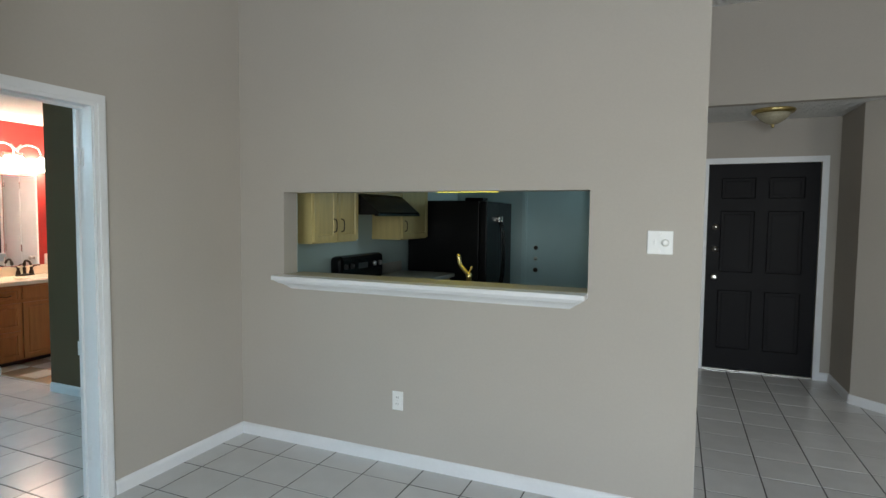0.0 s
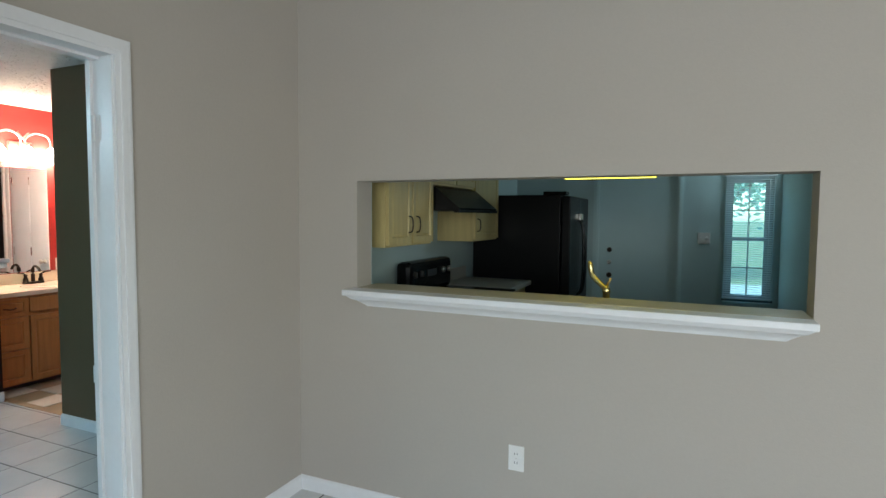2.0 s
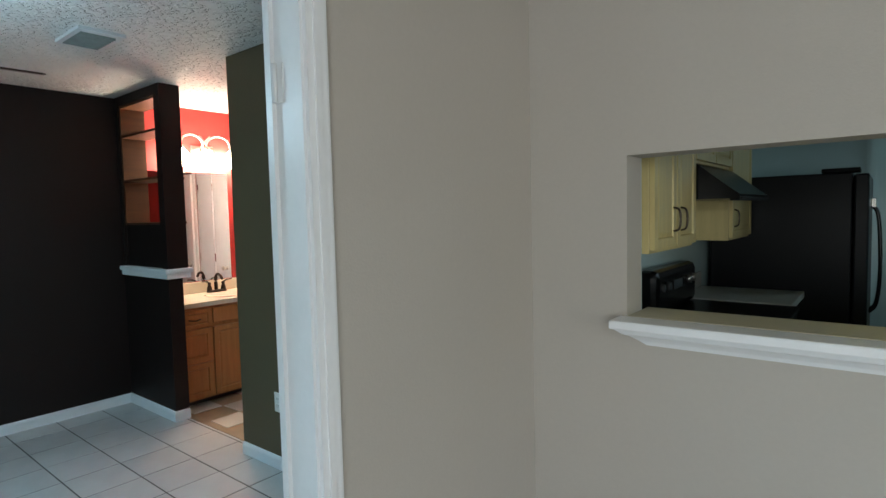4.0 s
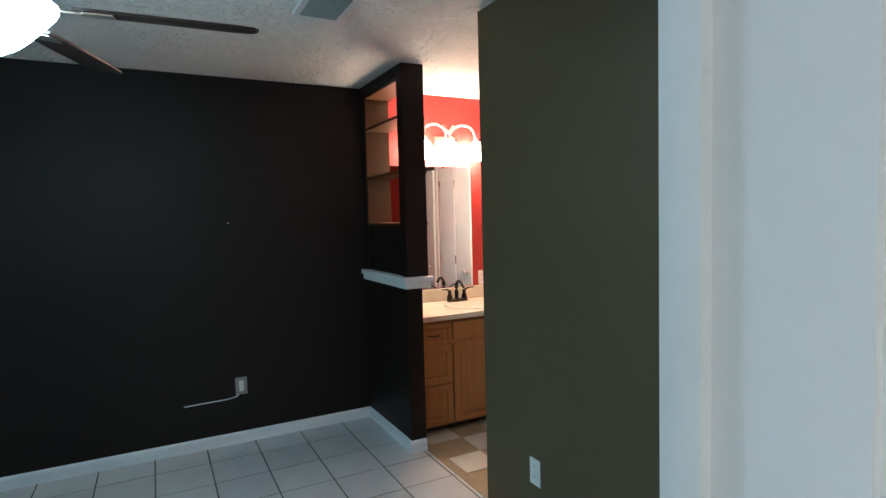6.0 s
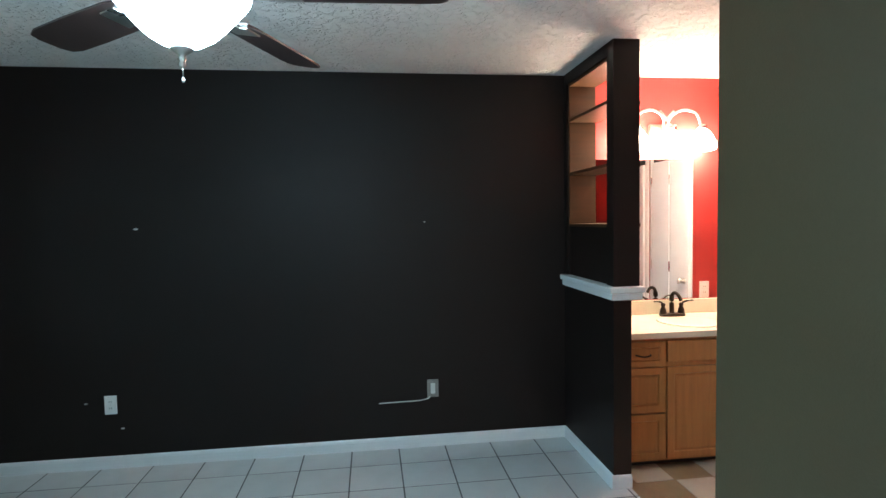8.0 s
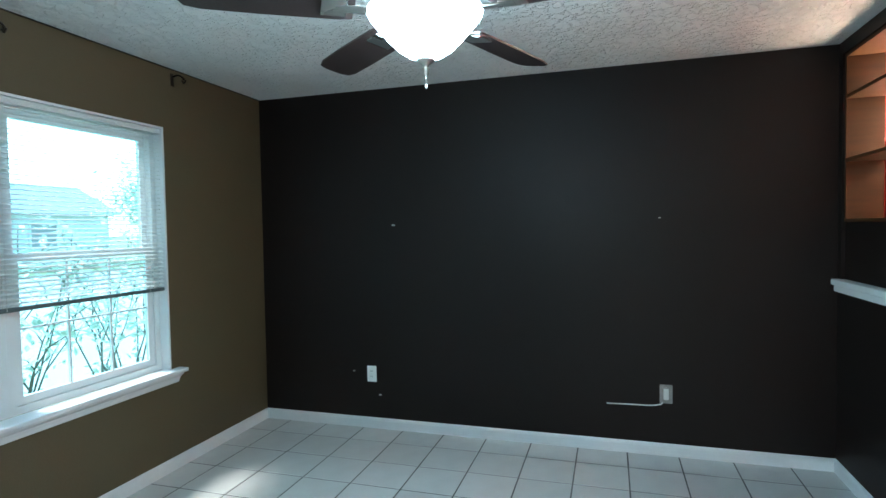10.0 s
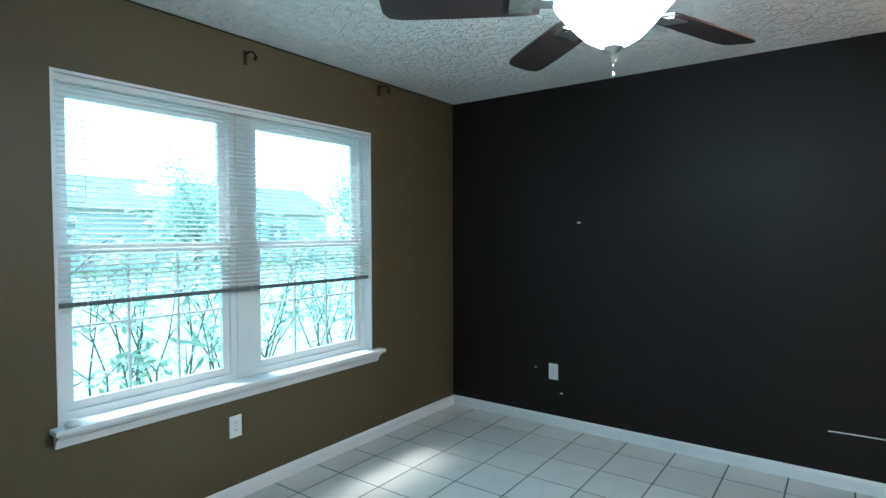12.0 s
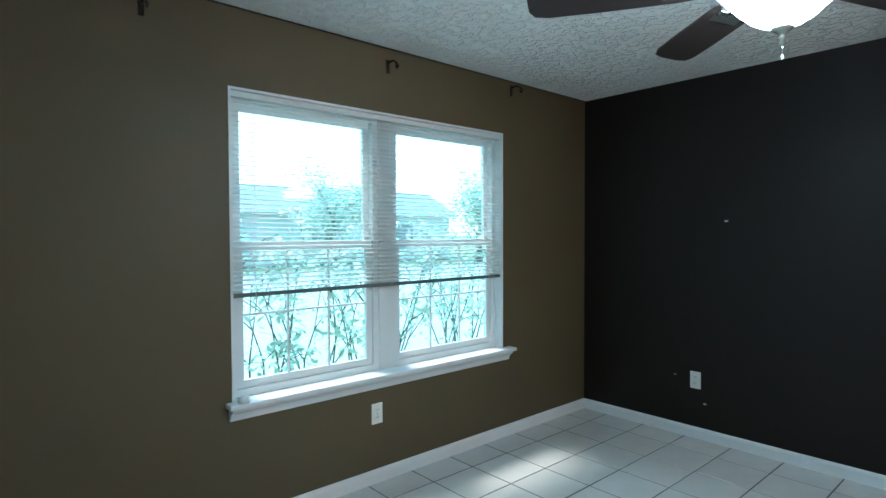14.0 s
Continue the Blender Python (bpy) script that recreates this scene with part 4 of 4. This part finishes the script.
structure("pavement_north", boxes((-10, 20, 7, 14, -0.30, -0.285)), M_CONCRETE, "pale concrete drive", "pavement")


def shrub(at, height, spread, seed, leaves, label):
    rnd = random.Random(seed)
    t = thing("shrub", at, label, "shrub", "shrubs outside the window")
    bm, tips = bmesh.new(), []
    for k in range(13):
        a, lean = rnd.uniform(0, 6.28), rnd.uniform(0.2, 1.0) * spread
        p, pts = Vector(at) + Vector((rnd.uniform(-0.4, 0.4), rnd.uniform(-0.2, 0.2), 0)), []
        for i in range(6):
            f = i / 5
            pts.append(p + Vector((math.cos(a) * lean * f ** 1.4 + rnd.uniform(-0.04, 0.04), math.sin(a) * lean * f ** 1.4 + rnd.uniform(-0.04, 0.04), height * f * rnd.uniform(0.85, 1.05))))
        tube(pts, [0.012, 0.010, 0.008, 0.006, 0.004, 0.002], bm, 6)
        tips += pts[1:]
        for q in pts[2:]:
            e = q + Vector((rnd.uniform(-0.3, 0.3), rnd.uniform(-0.3, 0.3), rnd.uniform(0.05, 0.3)))
            tube([q, (q + e) / 2 + Vector((0, 0, 0.03)), e], [0.006, 0.004, 0.002], bm, 5)
            tips += [(q + e) / 2, e, e]
    part("trunk", bm, M_BARK, t)
    verts, faces = [], []
    for i in range(leaves):
        c = rnd.choice(tips) + Vector((rnd.gauss(0, 0.07), rnd.gauss(0, 0.07), rnd.gauss(0, 0.07)))
        q = Euler((rnd.uniform(-0.9, 0.9), rnd.uniform(-0.9, 0.9), rnd.uniform(0, 6.28))).to_matrix()
        s = rnd.uniform(0.028, 0.058)
        n = len(verts)
        verts += [tuple(c + q @ Vector(v) * s) for v in ((0, -1, 0), (0.42, -0.2, 0.1), (0.3, 0.5, 0.08), (0, 1.1, 0), (-0.3, 0.5, 0.08), (-0.42, -0.2, 0.1))]
        faces += [(n, n + 1, n + 2, n + 3), (n, n + 3, n + 4, n + 5)]
    me = bpy.data.meshes.new("crown")
    me.from_pydata(verts, [], faces)
    me.materials.append(M_LEAF)
    o = new("crown", me)
    o.parent, o.matrix_parent_inverse = t, t.matrix_world.inverted()


shrub((-1.0, -5.4, -0.3), 1.45, 0.9, 1, 800, "thin green shrub with open branches outside window")
shrub((-2.1, -5.7, -0.3), 1.55, 0.9, 2, 800, "thin green shrub with open branches outside window")
shrub((-3.4, -6.0, -0.3), 1.55, 0.9, 3, 800, "thin green shrub with open branches outside window")
shrub((-4.8, -6.4, -0.3), 1.6, 0.9, 6, 800, "thin green shrub with open branches outside window")


def tree(at, height, seed):
    rnd = random.Random(seed)
    t = thing("tree", at, "broad leafy green tree across the drive", "tree", "trees across the drive")
    bm, tips = bmesh.new(), []
    a0 = Vector(at)
    tube([a0, a0 + Vector((0.1, 0, height * 0.25)), a0 + Vector((0.0, 0.1, height * 0.5))], [0.22, 0.17, 0.11], bm, 8)
    for k in range(10):
        a = rnd.uniform(0, 6.28)
        s = a0 + Vector((0, 0, height * rnd.uniform(0.25, 0.5)))
        e = s + Vector((math.cos(a) * height * 0.3, math.sin(a) * height * 0.3, height * rnd.uniform(0.15, 0.45)))
        tube([s, (s + e) / 2 + Vector((0, 0, 0.2)), e], [0.08, 0.05, 0.02], bm, 6)
        tips += [s * 0.4 + e * 0.6, e, e]
    part("trunk", bm, M_BARK, t)
    verts, faces = [], []
    for i in range(4200):
        c = rnd.choice(tips) + Vector((rnd.gauss(0, 0.55), rnd.gauss(0, 0.55), rnd.gauss(0, 0.45)))
        q = Euler((rnd.uniform(-1, 1), rnd.uniform(-1, 1), rnd.uniform(0, 6.28))).to_matrix()
        s, n = rnd.uniform(0.07, 0.14), len(verts)
        verts += [tuple(c + q @ Vector(v) * s) for v in ((0, -1, 0), (0.5, 0, 0.1), (0, 1.1, 0), (-0.5, 0, 0.1))]
        faces += [(n, n + 1, n + 2, n + 3)]
    me = bpy.data.meshes.new("crown")
    me.from_pydata(verts, [], faces)
    me.materials.append(M_LEAF)
    o = new("crown", me)
    o.parent, o.matrix_parent_inverse = t, t.matrix_world.inverted()


tree((-15, -27, -0.3), 4.8, 11)
tree((-24, -25, -0.3), 5.2, 12)
tree((-7.5, -28, -0.3), 4.2, 14)
tree((2.6, 16, -0.3), 5.5, 13)
house = thing("house", (-14, -30, -0.3), "pale single-storey house across the drive", "house")
part("wall", boxes((-26, 2, -36, -30, -0.3, 2.6)), M_SIDING, house)
bm = bmesh.new()
profile_run([(-0.6, 2.6), (6.6, 2.6), (3.0, 4.4)], (-26.5, -30, 0), (2.5, -30, 0), bm, (0, -1, 0))
part("roof", bm, M_ROOF, house)
for x in (-22, -16, -10, -4):
    w = part("window", boxes((x - 0.7, x + 0.7, -29.99, -29.95, 0.8, 2.0)), M_ROOF, house)
    part("frame", boxes((x - 0.78, x - 0.7, -29.99, -29.93, 0.72, 2.08), (x + 0.7, x + 0.78, -29.99, -29.93, 0.72, 2.08), (x - 0.7, x + 0.7, -29.99, -29.93, 0.72, 0.8), (x - 0.7, x + 0.7, -29.99, -29.93, 2.0, 2.08)), M_VINYL, w)

# ---- floors and their tiles ----
PITCH, GAP, GX, GY = 0.305, 0.0072, 3.205, -0.202


def tile_mesh(name, w, d, mat, h=0.008, c=0.0018):
    bm = bmesh.new()
    lo = [bm.verts.new((x * w / 2, y * d / 2, -h)) for x, y in ((-1, -1), (1, -1), (1, 1), (-1, 1))]
    mi = [bm.verts.new((x * w / 2, y * d / 2, -c)) for x, y in ((-1, -1), (1, -1), (1, 1), (-1, 1))]
    up = [bm.verts.new((x * (w / 2 - c), y * (d / 2 - c), 0)) for x, y in ((-1, -1), (1, -1), (1, 1), (-1, 1))]
    for a, b in ((lo, mi), (mi, up)):
        for i in range(4):
            bm.faces.new((a[i], a[(i + 1) % 4], b[(i + 1) % 4], b[i]))
    bm.faces.new(up)
    me = bpy.data.meshes.new(name)
    bm.to_mesh(me)
    bm.free()
    me.materials.append(mat)
    return me


def lay(parent, x0, x1, y0, y1, meshes, single=True, rnd=random.Random(3)):
    """Tiles on the common grid, cut where they meet the edges of the floor."""
    verts, faces = [], []
    i0, i1 = math.floor((x0 - GX) / PITCH), math.ceil((x1 - GX) / PITCH)
    j0, j1 = math.floor((y0 - GY) / PITCH), math.ceil((y1 - GY) / PITCH)
    for i in range(i0, i1):
        for j in range(j0, j1):
            a0, a1 = max(x0, GX + i * PITCH + GAP / 2), min(x1, GX + (i + 1) * PITCH - GAP / 2)
            b0, b1 = max(y0, GY + j * PITCH + GAP / 2), min(y1, GY + (j + 1) * PITCH - GAP / 2)
            if a1 - a0 < 0.012 or b1 - b0 < 0.012:
                continue
            key = (round(a1 - a0, 3), round(b1 - b0, 3))
            if single:
                if key not in meshes:
                    meshes[key] = tile_mesh("tile", *key, M_TILE)
                o = new("tile", meshes[key])
                o.parent = parent
                o.matrix_basis = Matrix.Translation(((a0 + a1) / 2, (b0 + b1) / 2, rnd.uniform(-0.0006, 0.0006))) @ Euler((rnd.uniform(-0.0015, 0.0015), rnd.uniform(-0.0015, 0.0015), 0)).to_matrix().to_4x4()
            else:
                n = len(verts)
                verts += [(a0, b0, 0), (a1, b0, 0), (a1, b1, 0), (a0, b1, 0), (a0, b0, -0.008), (a1, b0, -0.008), (a1, b1, -0.008), (a0, b1, -0.008)]
                faces += [(n, n + 1, n + 2, n + 3)] + [(n + q + 4, n + (q + 1) % 4 + 4, n + (q + 1) % 4, n + q) for q in range(4)]
    if not single:
        me = bpy.data.meshes.new("tiles")
        me.from_pydata(verts, [], faces)
        me.materials.append(M_TILE)
        o = tagged(new("tiles", me), "square white ceramic floor tiles", kind="stuff")
        o.parent = parent


shared = {}
f_bed = structure("floor_bedroom", boxes((BED_W - 0.12, -0.135, BED_S - 0.14, 0.14, -0.10, -0.0016), (-0.135, 0.42, BED_S - 0.14, DOOR_N + 0.02, -0.10, -0.0016)), M_GROUT, "white ceramic tile floor with grey grout", "floor")
f_live = structure("floor_living", boxes((0.42, 7.0, -7.1, DOOR_N + 0.02, -0.10, -0.0016), (0.0, 7.0, DOOR_N + 0.02, 0.0, -0.10, -0.0016), (WALL_X, 7.0, 0.0, FRONT_Y + 0.14, -0.10, -0.0016)), M_GROUT, "white ceramic tile floor with grey grout", "floor")
f_kit = structure("floor_kitchen", boxes((0.0, WALL_X, 0.0, KIT_Y + 0.14, -0.10, -0.0016)), M_GROUT, "tiled kitchen floor", "floor")
lay(f_bed, BED_W, -0.14, BED_S, 0.14, shared)
lay(f_bed, -0.14, BED_E, BED_S, DOOR_N, shared, single=False)
lay(f_live, 0.0, WALL_X, DOOR_N, 0.0, shared)
lay(f_live, WALL_X, 5.3, DOOR_N, FRONT_Y, shared)
lay(f_live, 5.3, 6.4, DOOR_N, FRONT_Y, shared, single=False)
lay(f_live, BED_E, 6.4, -7.0, DOOR_N, shared, single=False)
lay(f_kit, 0.0, WALL_X, 0.14, KIT_Y, shared, single=False)
f_bath = structure("floor_bath", boxes((BED_W, -0.16, 0.14, BATH_N, -0.10, -0.006)), M_BATH_B, "tan and ivory patterned vinyl bathroom floor", "floor")
structure("trim_bath_threshold", boxes((-2.988, -2.09, 0.125, 0.175, -0.003, 0.004), bevel=0.001), M_BATH_B, "tan floor transition strip", "threshold")
bw = {}
for i in range(12):
    for j in range(9):
        x, y = BED_W + 0.12 + i * 0.235, 0.30 + j * 0.235
        if (i + j) % 2 == 0 and y < 1.30 and x < -1.05:
            key = "ivory"
            if key not in bw:
                bw[key] = tile_mesh("vinyl_tile", 0.225, 0.225, M_BATH_W, h=0.006, c=0.001)
            o = new("vinyl_tile", bw[key])
            o.parent = f_bath
            o.matrix_basis = Matrix.Translation((x, y, -0.001))
